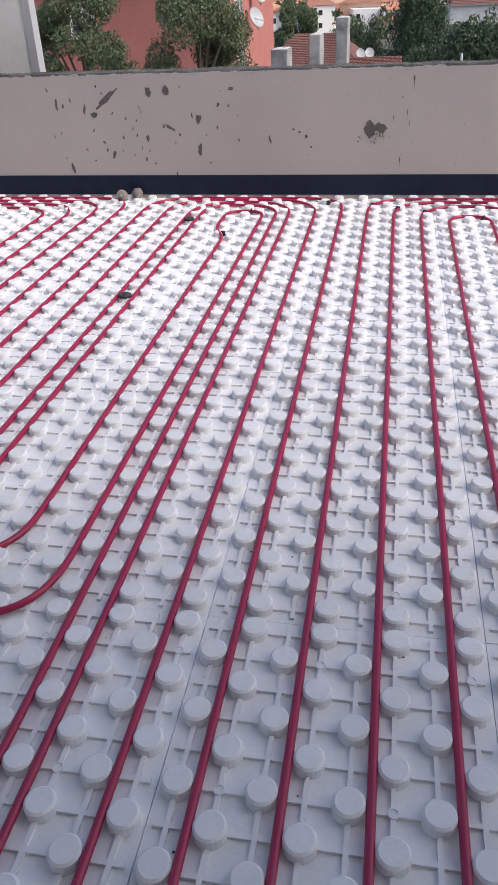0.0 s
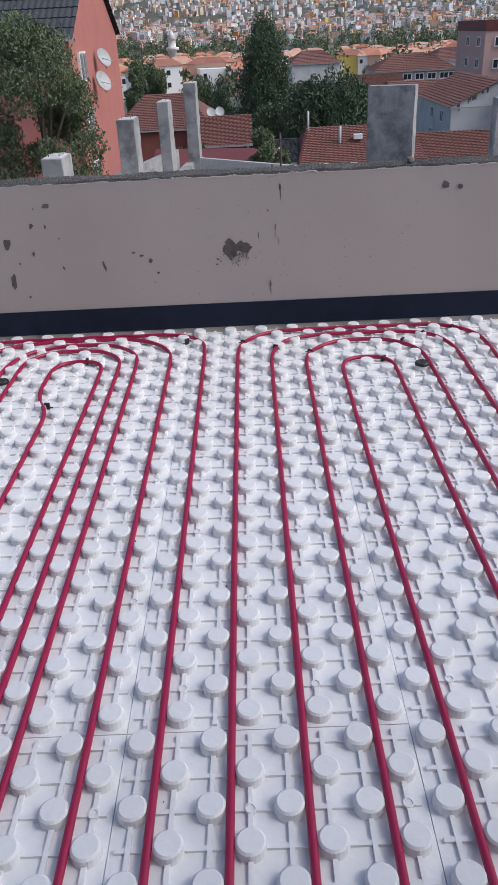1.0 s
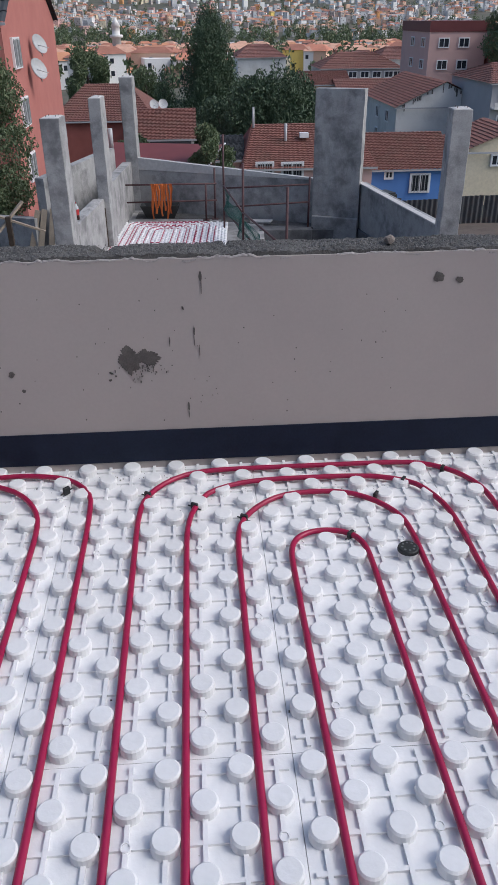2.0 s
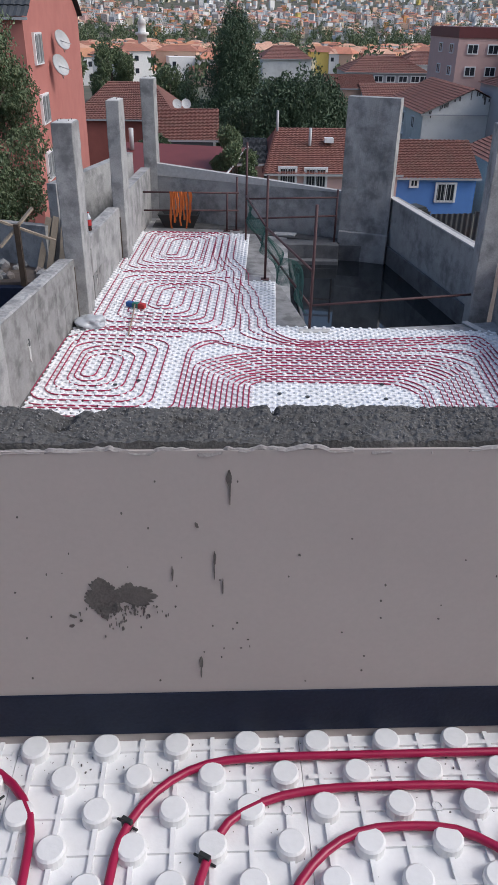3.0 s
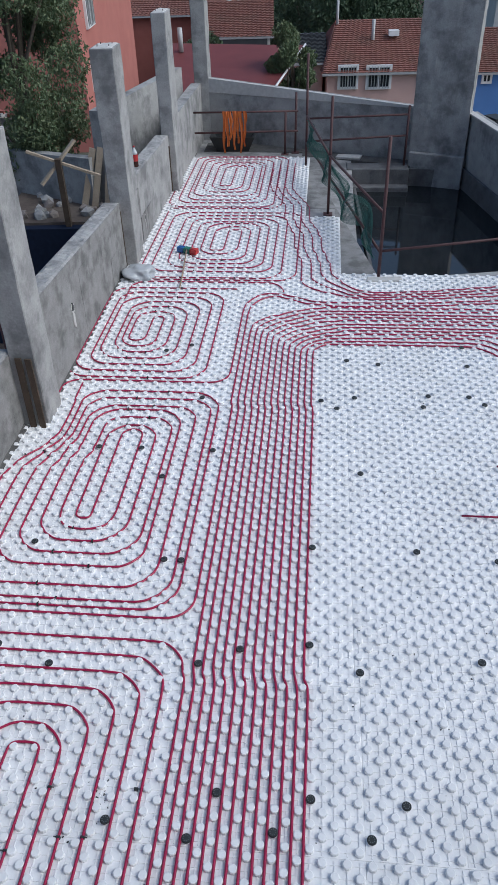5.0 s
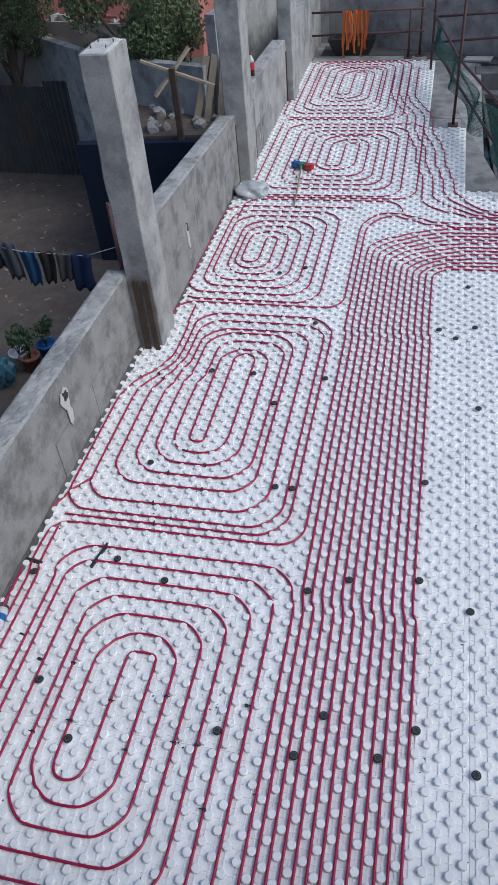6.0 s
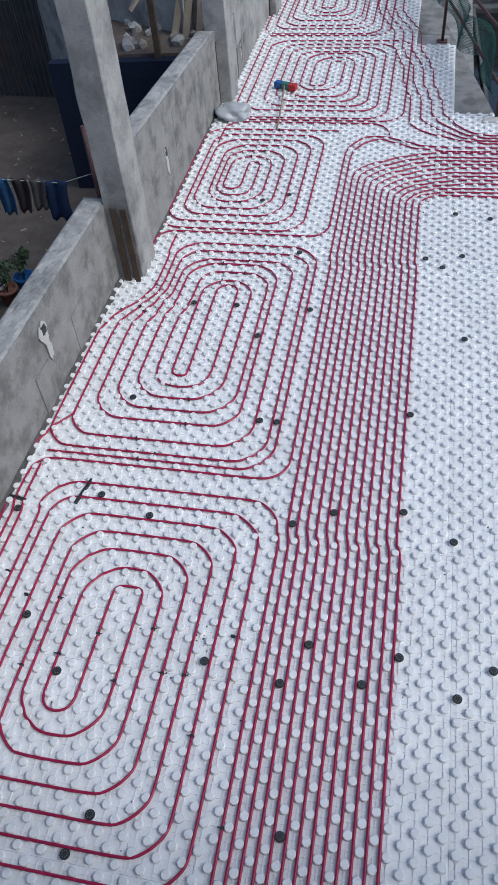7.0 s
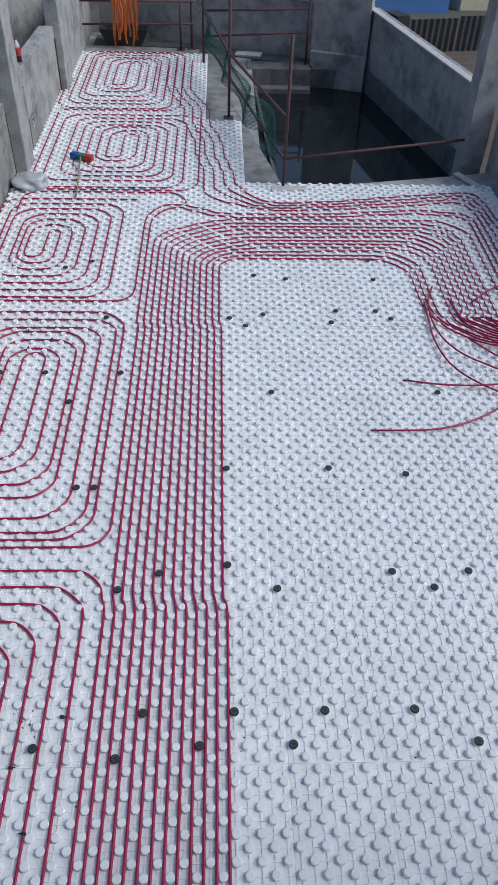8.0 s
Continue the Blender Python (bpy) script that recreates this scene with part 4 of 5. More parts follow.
for k, (u, v, w, l, h, a) in enumerate(((0.50, 14.1, 0.5, 0.22, 0.05, -15), (3.62, 8.2, 0.10, 0.7, 0.03, 25), (0.9, 7.86, 0.5, 0.1, 0.05, 2))):
    bm = bmesh.new()
    box(bm, -w / 2, w / 2, -l / 2, l / 2, 0, h)
    bmesh.ops.bevel(bm, geom=bm.edges[:], offset=0.008, segments=1, affect="EDGES")
    for vv in bm.verts:
        vv.co += Vector((0.03, 0.03, 0.012)) * noise.noise(vv.co * 9)
    solid("rubble_slab", bm, M_CEMENT, "pale broken slab of rubble lying on concrete", "rubble", group="rubble", m=LOW @ pose(u, v, -0.02, 0, 0, a))
for k, (x, y, r) in enumerate(((-1.60, 2.56, 0.035), (-1.52, 2.61, 0.032), (0.78, 2.72, 0.016))):
    bm = bmesh.new()
    bmesh.ops.create_icosphere(bm, subdivisions=2, radius=r)
    for v in bm.verts:
        v.co *= 1 + 0.5 * noise.noise(v.co / r * 1.1 + Vector((k * 5, 0, 0)))
    solid("rubble_lump", bm, M_BIT, "broken lump of mortar", "rubble", group="rubble", m=pose(x, y, (0.045 if y < 2.65 else WALL_TOP + 0.018)))
# slots cut in the panels, their shade drawn as raised black strips
for u, v, w, l, a in ((-2.60, 1.07, 0.02, 0.26, -12), (-3.12, 0.93, 0.16, 0.02, -10)):
    bm = bmesh.new()
    box(bm, -w / 2, w / 2, -l / 2, l / 2, 0.0, 0.028)
    solid("dark_strip", bm, M_CAP, "dark strip standing in for the shade in a slot cut in the panels", "strip", m=LOW @ pose(u, v, 0, 0, 0, a))


# ---- ground, city and hills ----
def land(x, y):
    d = math.hypot(x, y)
    z = -5.7 - 5.5 * min(1, max(0, (y - 24) / 34.0)) - 15.0 * min(1, max(0, (d - 90) / 560.0))
    if d > 1250:
        z += (d - 1250) * 0.077
    return z + (0.012 * d * noise.noise((x * 0.002, y * 0.002, 1)) if d > 1400 else 0)


bm = bmesh.new()
radii = [0.5, 6, 12, 18, 24, 30, 40, 55, 75, 100, 140, 200, 290, 420, 540, 650, 800, 1000, 1250, 1400, 1600, 1850, 2100, 2400, 2800, 3300, 3900, 4600]
loops = []
for r in radii:
    loops.append([bm.verts.new((r * math.sin(a), 6 + r * math.cos(a), land(r * math.sin(a), 6 + r * math.cos(a)))) for a in (2 * math.pi * k / 96 for k in range(96))])
for a, b in zip(loops, loops[1:]):
    for k in range(96):
        bm.faces.new((a[k], a[(k + 1) % 96], b[(k + 1) % 96], b[k]))
bm.faces.new(loops[0])
solid("ground", bm, M_LAND, "scrubby ground falling to a valley and rising to hills", "ground", "structure", smooth=True)
bm = bmesh.new()
prism(bm, [(-40, -12), (-3.2, -12), (-2.6, 22), (-40, 24)], -5.75, -5.66)
solid("ground_yard", bm, M_SOIL, "bare brown soil of the neighbouring yard", "ground", "structure")
M_WATER = material("grey water", (0.10, 0.13, 0.14), 0.15, var=0.05, bump=0.0)
bm = bmesh.new()
prism(bm, [(-420, 1010), (520, 1010), (560, 1150), (-400, 1170)], -27.5, -25.4)
solid("water", bm, M_WATER, "pale lake in the valley", "water", "structure")

# far renders and tiles are lightened to stand in for sunlight and haze
WALLS = [material("far white render lightened for haze", (0.80, 0.79, 0.76), 0.9, bump=0), M_PINK, material("pale grey render", (0.60, 0.60, 0.60), 0.9, bump=0), material("cream render", (0.66, 0.58, 0.42), 0.9, bump=0), material("orange render", (0.66, 0.34, 0.14), 0.9, bump=0), material("peach render", (0.68, 0.46, 0.33), 0.9, bump=0), material("yellow render", (0.70, 0.55, 0.16), 0.9, bump=0), material("brown grey render", (0.42, 0.38, 0.35), 0.9, bump=0)]
M_FARTILE_LIT = material("far clay tile lightened for sun", (0.52, 0.225, 0.135), 0.9, var=0.3, scale=0.2, fine=2, bump=0.0, hue_rand=0.015)


def gable_box(bm_w, bm_r, x, y, z, w, d, h, turn, hip=True):
    """A plain far house: walls in one mesh, its roof in another."""
    m = pose(x, y, z, 0, 0, turn)
    box(bm_w, -w / 2, w / 2, -d / 2, d / 2, -6, h, m)
    if bm_r is None:
        return
    o, rh = 0.4, min(w, d) * 0.22
    e = [bm_r.verts.new(m @ Vector(c)) for c in ((-w / 2 - o, -d / 2 - o, h), (w / 2 + o, -d / 2 - o, h), (w / 2 + o, d / 2 + o, h), (-w / 2 - o, d / 2 + o, h))]
    q = w * 0.22 if hip else 0
    t = [bm_r.verts.new(m @ Vector(c)) for c in ((-w / 2 + q, 0, h + rh), (w / 2 - q, 0, h + rh))]
    for f in ((e[0], e[1], t[1], t[0]), (e[2], e[3], t[0], t[1]), (e[1], e[2], t[1]), (e[3], e[0], t[0]), (e[3], e[2], e[1], e[0])):
        bm_r.faces.new(f)


rc = random.Random(12)
far_walls = [bmesh.new() for _ in WALLS]
far_roofs, far_glass = [bmesh.new() for _ in range(3)], bmesh.new()
count = 0
for k in range(10500):
    d = rc.uniform(225, 800) if k < 2500 else rc.uniform(1260, 1800) if k < 5000 else rc.uniform(1400, 3700)
    a = radians(rc.uniform(-26, 30))
    x, y = d * math.sin(a), d * math.cos(a)
    if d < 800 and noise.noise((x * 0.012, y * 0.012, 9)) > 0.42:
        continue
    if d > 1250 and noise.noise((x * 0.005, y * 0.005, 4)) > 0.28:
        continue
    w, dd = rc.uniform(6, 12), rc.uniform(6, 9)
    h = rc.uniform(3, 8.5) if d < 800 else rc.choice((rc.uniform(3, 7), rc.uniform(5, 10), rc.uniform(8, 15)))
    turn, z = rc.uniform(-35, 35), land(x, y)
    i = rc.choice((0, 0, 0, 0, 2, 2, 7, 3, 5, 1, 5 if rc.random() < 0.5 else 7, 4 if rc.random() < 0.35 else 0, 6 if rc.random() < 0.25 else 2))
    gable_box(far_walls[i], rc.choice(far_roofs) if rc.random() < (0.88 if d < 800 else 0.45) else None, x, y, z, w, dd, h, turn)
    if d < 1900:
        m = pose(x, y, z, 0, 0, turn)
        for fl in range(max(1, int(h / 3))):
            for q in range(3):
                if rc.random() < 0.5:
                    px = -w / 2 + w * (q + 0.5) / 3
                    box(far_glass, px - 0.5, px + 0.5, -dd / 2 - 0.05, -dd / 2 + 0.1, h - 2.3 - 3 * fl, h - 1.1 - 3 * fl, m)
for i, b in enumerate(far_walls):
    solid("far_houses", b, WALLS[i], "distant town houses spread over the valley and hill", "houses", "stuff")
for b, mt in zip(far_roofs, (M_FARTILE_LIT, material("faded clay tile", (0.56, 0.33, 0.23), 0.9, var=0.3, scale=0.3, fine=2, bump=0.0), material("old brown clay tile", (0.34, 0.15, 0.10), 0.9, var=0.3, scale=0.3, fine=2, bump=0.0))):
    solid("far_roofs", b, mt, "red tiled roofs of the distant town", "roofs", "stuff")
solid("far_windows", far_glass, M_GLASS, "dark windows of the distant town", "windows", "stuff")


# neighbours stand further off: their plan is drawn at a smaller scale about the parapet
FAR = Matrix.Translation((0.15, 2.0, 1.4)) @ Matrix.Scale(1.8, 4) @ Matrix.Translation((-0.15, -2.0, -1.4))


# ---- trees ----
def leaf_crown(bm, blobs, n, size, seed):
    """Many small leaves scattered through a few uneven masses."""
    rl = random.Random(seed)
    tot = sum(r * r for *_, r in blobs)
    for bx, by, bz, r in blobs:
        for _ in range(int(n * r * r / tot)):
            while True:
                v = Vector((rl.uniform(-1, 1), rl.uniform(-1, 1), rl.uniform(-1, 1)))
                if 0.1 < v.length < 1:
                    break
            v = v.normalized() * v.length ** 0.6
            p = Vector((bx, by, bz)) + v * r * (0.85 + 0.4 * noise.noise(v * 2.5 + Vector((bx, by, bz))))
            e = Euler((rl.uniform(0, 6.3), rl.uniform(0, 6.3), rl.uniform(0, 6.3))).to_matrix()
            s = size * rl.uniform(0.6, 1.3)
            q = [bm.verts.new(p + e @ Vector(c)) for c in ((-s, 0, 0), (0, -s * 0.45, 0.15 * s), (s, 0, 0), (0, s * 0.45, 0.15 * s))]
            bm.faces.new(q)


def tree(name, x, y, z, h, blobs, n, size, mat, label, seed, trunk_r=0.2, lean=0.0):
    th = thing(name, label, "tree", m=(pose(x, y, z) if name == "garden_tree" else FAR @ pose(x, y, z)))
    bm = bmesh.new()
    loops = []
    for k in range(7):
        f = k / 6
        r = trunk_r * (1 - 0.75 * f)
        loops.append([bm.verts.new((lean * f + 0.15 * noise.noise((f * 3, seed, 0)) + r * math.cos(i * math.pi / 4), r * math.sin(i * math.pi / 4), h * 0.9 * f)) for i in range(8)])
    for a, b in zip(loops, loops[1:]):
        for i in range(8):
            bm.faces.new((a[i], a[(i + 1) % 8], b[(i + 1) % 8], b[i]))
    part("trunk", bm, M_BARK, th)
    bm = bmesh.new()
    for bx, by, bz, r in blobs[::3]:
        tube(bm, [(lean * 0.4, 0, max(0.3, bz * 0.6)), (bx * 0.35 + 0.1 * math.sin(bz * 3), by * 0.35, bz * 0.8), (bx * 0.9, by * 0.9, bz)], trunk_r * 0.22, 5)
    part("branchwork", bm, M_BARK, th)
    bm = bmesh.new()
    leaf_crown(bm, blobs, n, size, seed)
    part("crown", bm, mat, th)
    return th


def round_blobs(r, h0, h1, n, seed, k=0.5):
    rb = random.Random(seed)
    out = []
    for i in range(n):
        f = (i + 0.5) / n
        z = h0 + (h1 - h0) * f
        w = r * math.sin(math.pi * (0.18 + 0.72 * f))
        a = rb.uniform(0, 6.28)
        out.append((w * 0.62 * math.cos(a), w * 0.62 * math.sin(a), z, r * k * rb.uniform(0.8, 1.2)))
    return out


# the tall dark conifer-like tree
rb = random.Random(3)
blobs = [(rb.uniform(-0.9, 0.9) * (1.25 - i / 16), rb.uniform(-0.6, 0.6), 2.0 + 8.2 * i / 15, 2.5 * (1 - 0.66 * (i / 15) ** 2.0)) for i in range(16)]
tree("poplar_tree", 1.25, 55, -8.7, 10.6, blobs, 60000, 0.085, M_LEAF_D, "tall dark green tree with a dense pointed crown", 3, 0.3)
tree("poplar_tree", -1.7, 58, -8.7, 6.8, [(b[0] * 0.5, b[1], b[2] * 0.68, b[3] * 0.5) for b in blobs], 9000, 0.085, M_LEAF_D, "slim dark green tree beside a taller one", 4, 0.2)
tree("broadleaf_tree", 4.2, 42, -8.0, 6.8, round_blobs(3.5, 2.6, 6.3, 26, 6, 0.38), 60000, 0.085, M_LEAF_D, "broad dark green tree above the roofs", 6, 0.3)
tree("broadleaf_tree", 1.9, 46, -8.4, 5.6, round_blobs(2.7, 2.2, 5.2, 16, 7, 0.42), 30000, 0.085, M_LEAF_D, "dark green tree among the houses", 7, 0.25)
tree("broadleaf_tree", -3.4, 66, -9.7, 7.4, round_blobs(2.3, 3.6, 7.0, 12, 8, 0.42), 20000, 0.10, M_LEAF, "green tree behind the brown roof", 8, 0.3)
tree("broadleaf_tree", 0.72, 24.6, -6.0, 4.5, round_blobs(0.72, 3.0, 4.5, 10, 9, 0.42), 12000, 0.045, M_LEAF, "small bushy green tree behind the end wall", 9, 0.1)
tree("broadleaf_tree", 22.6, 58, -6.0, 8.5, round_blobs(2.6, 4, 8.2, 12, 10, 0.42), 16000, 0.10, M_LEAF, "green tree beside the pink block", 10, 0.25)
tree("broadleaf_tree", -10.8, 90, -11, 11, round_blobs(2.6, 4.5, 9.4, 12, 11, 0.42), 18000, 0.12, M_LEAF, "green tree beside the red house", 11, 0.3)
tree("broadleaf_tree", -2.0, 30, -6.5, 4.2, round_blobs(0.9, 2.4, 4.0, 7, 12), 3500, 0.10, M_LEAF_D, "dark shrub between the houses", 12, 0.1)
# the creeper-clad tree beside the red building
tree("garden_tree", -4.95, 18.9, -5.7, 7.2, round_blobs(1.75, 2.5, 7.2, 44, 13, 0.29), 46000, 0.042, M_LEAF, "bushy green garden tree grown with creepers", 13, 0.16)
tree("garden_tree", -8.7, 20.6, -5.7, 6.8, round_blobs(1.9, 3.0, 6.9, 40, 14, 0.29), 40000, 0.045, M_LEAF, "bushy green garden tree by the fence", 14, 0.16)
bm = bmesh.new()
rt = random.Random(21)
for k in range(1100):
    d = rt.uniform(760, 1260) if k < 560 else rt.uniform(160, 760) if k < 760 else rt.uniform(1260, 3200)
    a = radians(rt.uniform(-24, 28))
    x, y = d * math.sin(a), d * math.cos(a)
    if 1000 < d < 1180:
        d *= 1.2
        x, y = x * 1.2, y * 1.2
    z, r = land(x, y), rt.uniform(2.0, 5.0) * (1.0 if d < 760 else 1.7)
    leaf_crown(bm, [(x + rt.uniform(-1, 1) * r * 0.6, y, z + r * (0.8 + 0.6 * q), r * 0.7) for q in range(3)], 110, 0.75 if d < 760 else 1.3, k)
solid("far_trees", bm, M_LEAF, "belts of green trees through the valley", "trees", "stuff")


# ---- neighbouring houses ----
M_MAROON = material("maroon sheet metal", (0.14, 0.035, 0.035), 0.6, var=0.15, scale=1.5, fine=25, bump=0.1)
M_DISH = material("grey dish", (0.42, 0.43, 0.43), 0.5, var=0.1, bump=0.0)


def roof_plane(bm, a, b, c, d, courses, cols):
    """A tiled slope: a, b along the eave, d, c along the ridge; stepped courses of rolled tiles."""
    a, b, c, d = (Vector(q) for q in (a, b, c, d))
    n = (b - a).cross(d - a).normalized()
    if n.z < 0:
        n = -n
    last = None
    for i in range(courses):
        for lift, f in ((0.028, i / courses), (0.0, (i + 1) / courses)):
            l, r = a.lerp(d, f), b.lerp(c, f)
            row = [bm.verts.new(l.lerp(r, k / cols) + n * (lift + 0.018 * (k % 2) + 0.008 * noise.noise((i * 1.7, k * 0.9, 4)))) for k in range(cols + 1)]
            if last:
                for k in range(cols):
                    bm.faces.new((last[k], last[k + 1], row[k + 1], row[k]))
            last = row


def window(house, x, y, z, w, h, face="y", bars=0):
    """A framed window on a wall that faces -y, or +x or -x."""
    turn = {"y": 0, "+x": 90, "-x": -90}[face]
    m = pose(x, y, z, 0, 0, turn)
    t = 0.035
    bm = bmesh.new()
    for x0, x1, z0, z1 in ((-w / 2 - t, -w / 2 + t, -h / 2 - t, h / 2 + t), (w / 2 - t, w / 2 + t, -h / 2 - t, h / 2 + t), (-w / 2 + t, w / 2 - t, h / 2 - t, h / 2 + t), (-w / 2 + t, w / 2 - t, -h / 2 - t, -h / 2 + t), (-t / 2, t / 2, -h / 2 + t, h / 2 - t)):
        box(bm, x0, x1, -0.05, 0.02, z0, z1, m)
    fr = part("window", bm, M_FRAME, house)
    bm = bmesh.new()
    box(bm, -w / 2 + 0.01, w / 2 - 0.01, -0.02, 0.01, -h / 2 + 0.01, h / 2 - 0.01, m)
    part("pane", bm, M_GLASS, fr)
    for k in range(bars):
        bm = bmesh.new()
        q = -w / 2 + w * (k + 0.5) / bars
        box(bm, q - 0.008, q + 0.008, -0.075, -0.055, -h / 2, h / 2, m)
        part("bar", bm, M_DISH, fr)


def dish(house, x, y, z, r, turn):
    bm = bmesh.new()
    m = pose(x, y, z, 65, 0, turn)
    rings = [(r * q, -0.3 * r * (1 - q * q)) for q in (0.05, 0.4, 0.75, 1.0)]
    loops = [[bm.verts.new(m @ Vector((a * math.cos(k * math.pi / 8), a * math.sin(k * math.pi / 8), h))) for k in range(16)] for a, h in rings]
    under = [[bm.verts.new(v.co + m.to_3x3() @ Vector((0, 0, -0.02))) for v in loop] for loop in loops]
    for set_ in (loops, under):
        for a, b in zip(set_, set_[1:]):
            for k in range(16):
                bm.faces.new((a[k], a[(k + 1) % 16], b[(k + 1) % 16], b[k]))
    stick(bm, m @ Vector((0, 0, -0.3 * r)), m @ Vector((0, -r * 0.8, 0.8 * r)), 0.012, 5)
    stick(bm, m @ Vector((0, 0, -0.3 * r)), Vector((x, y, z)) + Vector((0, 0.2, -r * 1.2)), 0.018, 5)
    part("satellite_dish", bm, M_DISH, house)


def house(label, x0, x1, y0, y1, z0, eave, ridge, wall_mat, along="x", roof_mat=None, hip=0.0, over=0.15, courses=22, name="house"):
    """A house with walls and a tiled roof; the ridge runs along x or y."""
    th = thing(name, label, "house", m=FAR)
    bm = bmesh.new()
    box(bm, x0, x1, y0, y1, z0, eave)
    if not hip:
        if along == "y":
            for y in (y0, y1):
                xm = (x0 + x1) / 2
                tri = [bm.verts.new(c) for c in ((x0, y, eave), (x1, y, eave), (xm, y, ridge - 0.05))]
                bm.faces.new(tri)
        else:
            for x in (x0, x1):
                ym = (y0 + y1) / 2
                bm.faces.new([bm.verts.new(c) for c in ((x, y0, eave), (x, y1, eave), (x, ym, ridge - 0.05))])
    part("wall", bm, wall_mat, th)
    roof_mat = roof_mat or M_TILE
    bm = bmesh.new()
    X0, X1, Y0, Y1, e = x0 - over, x1 + over, y0 - over, y1 + over, eave - 0.04
    if along == "x":
        ym = (y0 + y1) / 2
        cols = int((X1 - X0) / 0.085)
        roof_plane(bm, (X0, Y0, e), (X1, Y0, e), (X1 - hip, ym, ridge), (X0 + hip, ym, ridge), courses, cols)
        roof_plane(bm, (X1, Y1, e), (X0, Y1, e), (X0 + hip, ym, ridge), (X1 - hip, ym, ridge), courses, cols)
        if hip:
            roof_plane(bm, (X1, Y0, e), (X1, Y1, e), (X1 - hip, ym, ridge), (X1 - hip, ym, ridge), courses, 24)
            roof_plane(bm, (X0, Y1, e), (X0, Y0, e), (X0 + hip, ym, ridge), (X0 + hip, ym, ridge), courses, 24)
    else:
        xm = (x0 + x1) / 2
        cols = int((Y1 - Y0) / 0.11)
        roof_plane(bm, (X1, Y0, e), (X1, Y1, e), (xm, Y1, ridge), (xm, Y0, ridge), courses, cols)
        roof_plane(bm, (X0, Y1, e), (X0, Y0, e), (xm, Y0, ridge), (xm, Y1, ridge), courses, cols)
    part("roof", bm, roof_mat, th)
    bm = bmesh.new()
    box(bm, X0, X1, Y0 - 0.02, Y0 + 0.03, e - 0.05, e + 0.012)
    part("eave_board", bm, M_GREYWALL, th)
    return th


# red building with the dark roof, its gable wall turned to the terrace
RED = house("tall salmon red rendered house with a dark slate roof", -12, -4.4, 22.2, 30.4, -7, 1.35, 3.7, M_REDWALL, "x", M_ROOFDARK, courses=10)
for y, z in ((23.5, 0.62), (23.6, -0.80), (23.5, -2.2)):
    window(RED, -4.385, y, z, 0.85, 0.66, "+x", 5)
window(RED, -8.5, 22.19, 0.3, 0.7, 0.7)
dish(RED, -4.1, 25.6, 0.78, 0.27, 60)
dish(RED, -4.1, 25.0, 0.18, 0.29, 60)
# brown-roofed house with dull red walls
BRN = house("low dull red house with a brown clay tile roof", -6.1, -1.6, 37.5, 44.5, -8, -2.55, -1.32, M_BRICKRED, "x", hip=1.4)
dish(BRN, -1.55, 38.2, -2.0, 0.22, 30)
dish(BRN, -1.15, 38.4, -2.0, 0.22, 20)
# small white house; a dark strip under the eave stands for its porch's shade
SM = house("small white house with a brown tiled roof and a dark strip for porch shade", -2.3, 0.15, 33.6, 38.0, -8, -2.85, -1.95, M_WHITE, "x")
bm = bmesh.new()
box(bm, -2.0, 0.05, 33.45, 33.58, -3.3, -2.95)
part("porch_shade", bm, M_ROOFDARK, SM)
window(SM, -1.0, 33.58, -3.6, 0.5, 0.45)
window(SM, 0.17, 35.2, -2.75, 0.7, 0.5, "+x", 4)
# maroon shed
SHED = thing("shed", "low shed with a maroon sheet metal roof and white verge", "shed", m=FAR)
bm = bmesh.new()
box(bm, -2.7, 0.05, 22.9, 26.0, -6.5, -2.75)
part("wall", bm, M_WHITE, SHED)
bm = bmesh.new()
q = [bm.verts.new(c) for c in ((-2.9, 22.7, -2.72), (0.1, 22.7, -2.72), (1.15, 26.2, -2.10), (-2.9, 26.2, -1.95))]
r = [bm.verts.new(v.co + Vector((0, 0, -0.05))) for v in q]
bm.faces.new(q)
bm.faces.new(r[::-1])
for i in range(4):
    bm.faces.new((q[i], r[i], r[(i + 1) % 4], q[(i + 1) % 4]))
part("roof", bm, M_MAROON, SHED)
bm = bmesh.new()
tube(bm, [(0.1, 22.7, -2.69), (1.15, 26.2, -2.07)], 0.03, 6)
part("verge", bm, M_FRAME, SHED)
bm = bmesh.new()
tube(bm, [(-2.35, 25.6, -2.1), (-2.35, 25.6, -1.5)], 0.07, 8)
part("flue", bm, M_DISH, SHED)
# pink house with barred windows
PK = house("pink house with a red clay tile roof and barred windows", 1.85, 6.1, 27.0, 31.2, -7, -2.95, -1.86, M_PINK, "x", hip=0.55, courses=26)
window(PK, 2.48, 26.98, -3.10, 0.55, 0.6, "y", 7)
window(PK, 3.40, 26.98, -3.12, 0.7, 0.6, "y", 8)
window(PK, 5.0, 26.98, -3.12, 0.7, 0.6, "y", 8)
bm = bmesh.new()
box(bm, 3.78, 4.08, 28.1, 28.35, -2.2, -2.05)
part("roof_window", bm, M_FRAME, PK)
bm = bmesh.new()
tube(bm, [(3.3, 28.2, -2.6), (3.3, 28.2, -1.75)], 0.05, 8)
tube(bm, [(2.25, 28.9, -2.2), (2.25, 28.9, -1.3)], 0.04, 8)
part("flue", bm, M_DISH, PK)
house("low brown-roofed lean-to beside the pink house", 0.95, 1.75, 27.6, 30.5, -7, -2.75, -2.2, M_PINK, "x", M_ROOFDARK, name="lean_to")
# blue house
BL = house("bright blue house with a red clay tile roof", 6.3, 9.75, 30.0, 34.2, -7, -3.58, -2.58, M_BLUE, "x", courses=24)
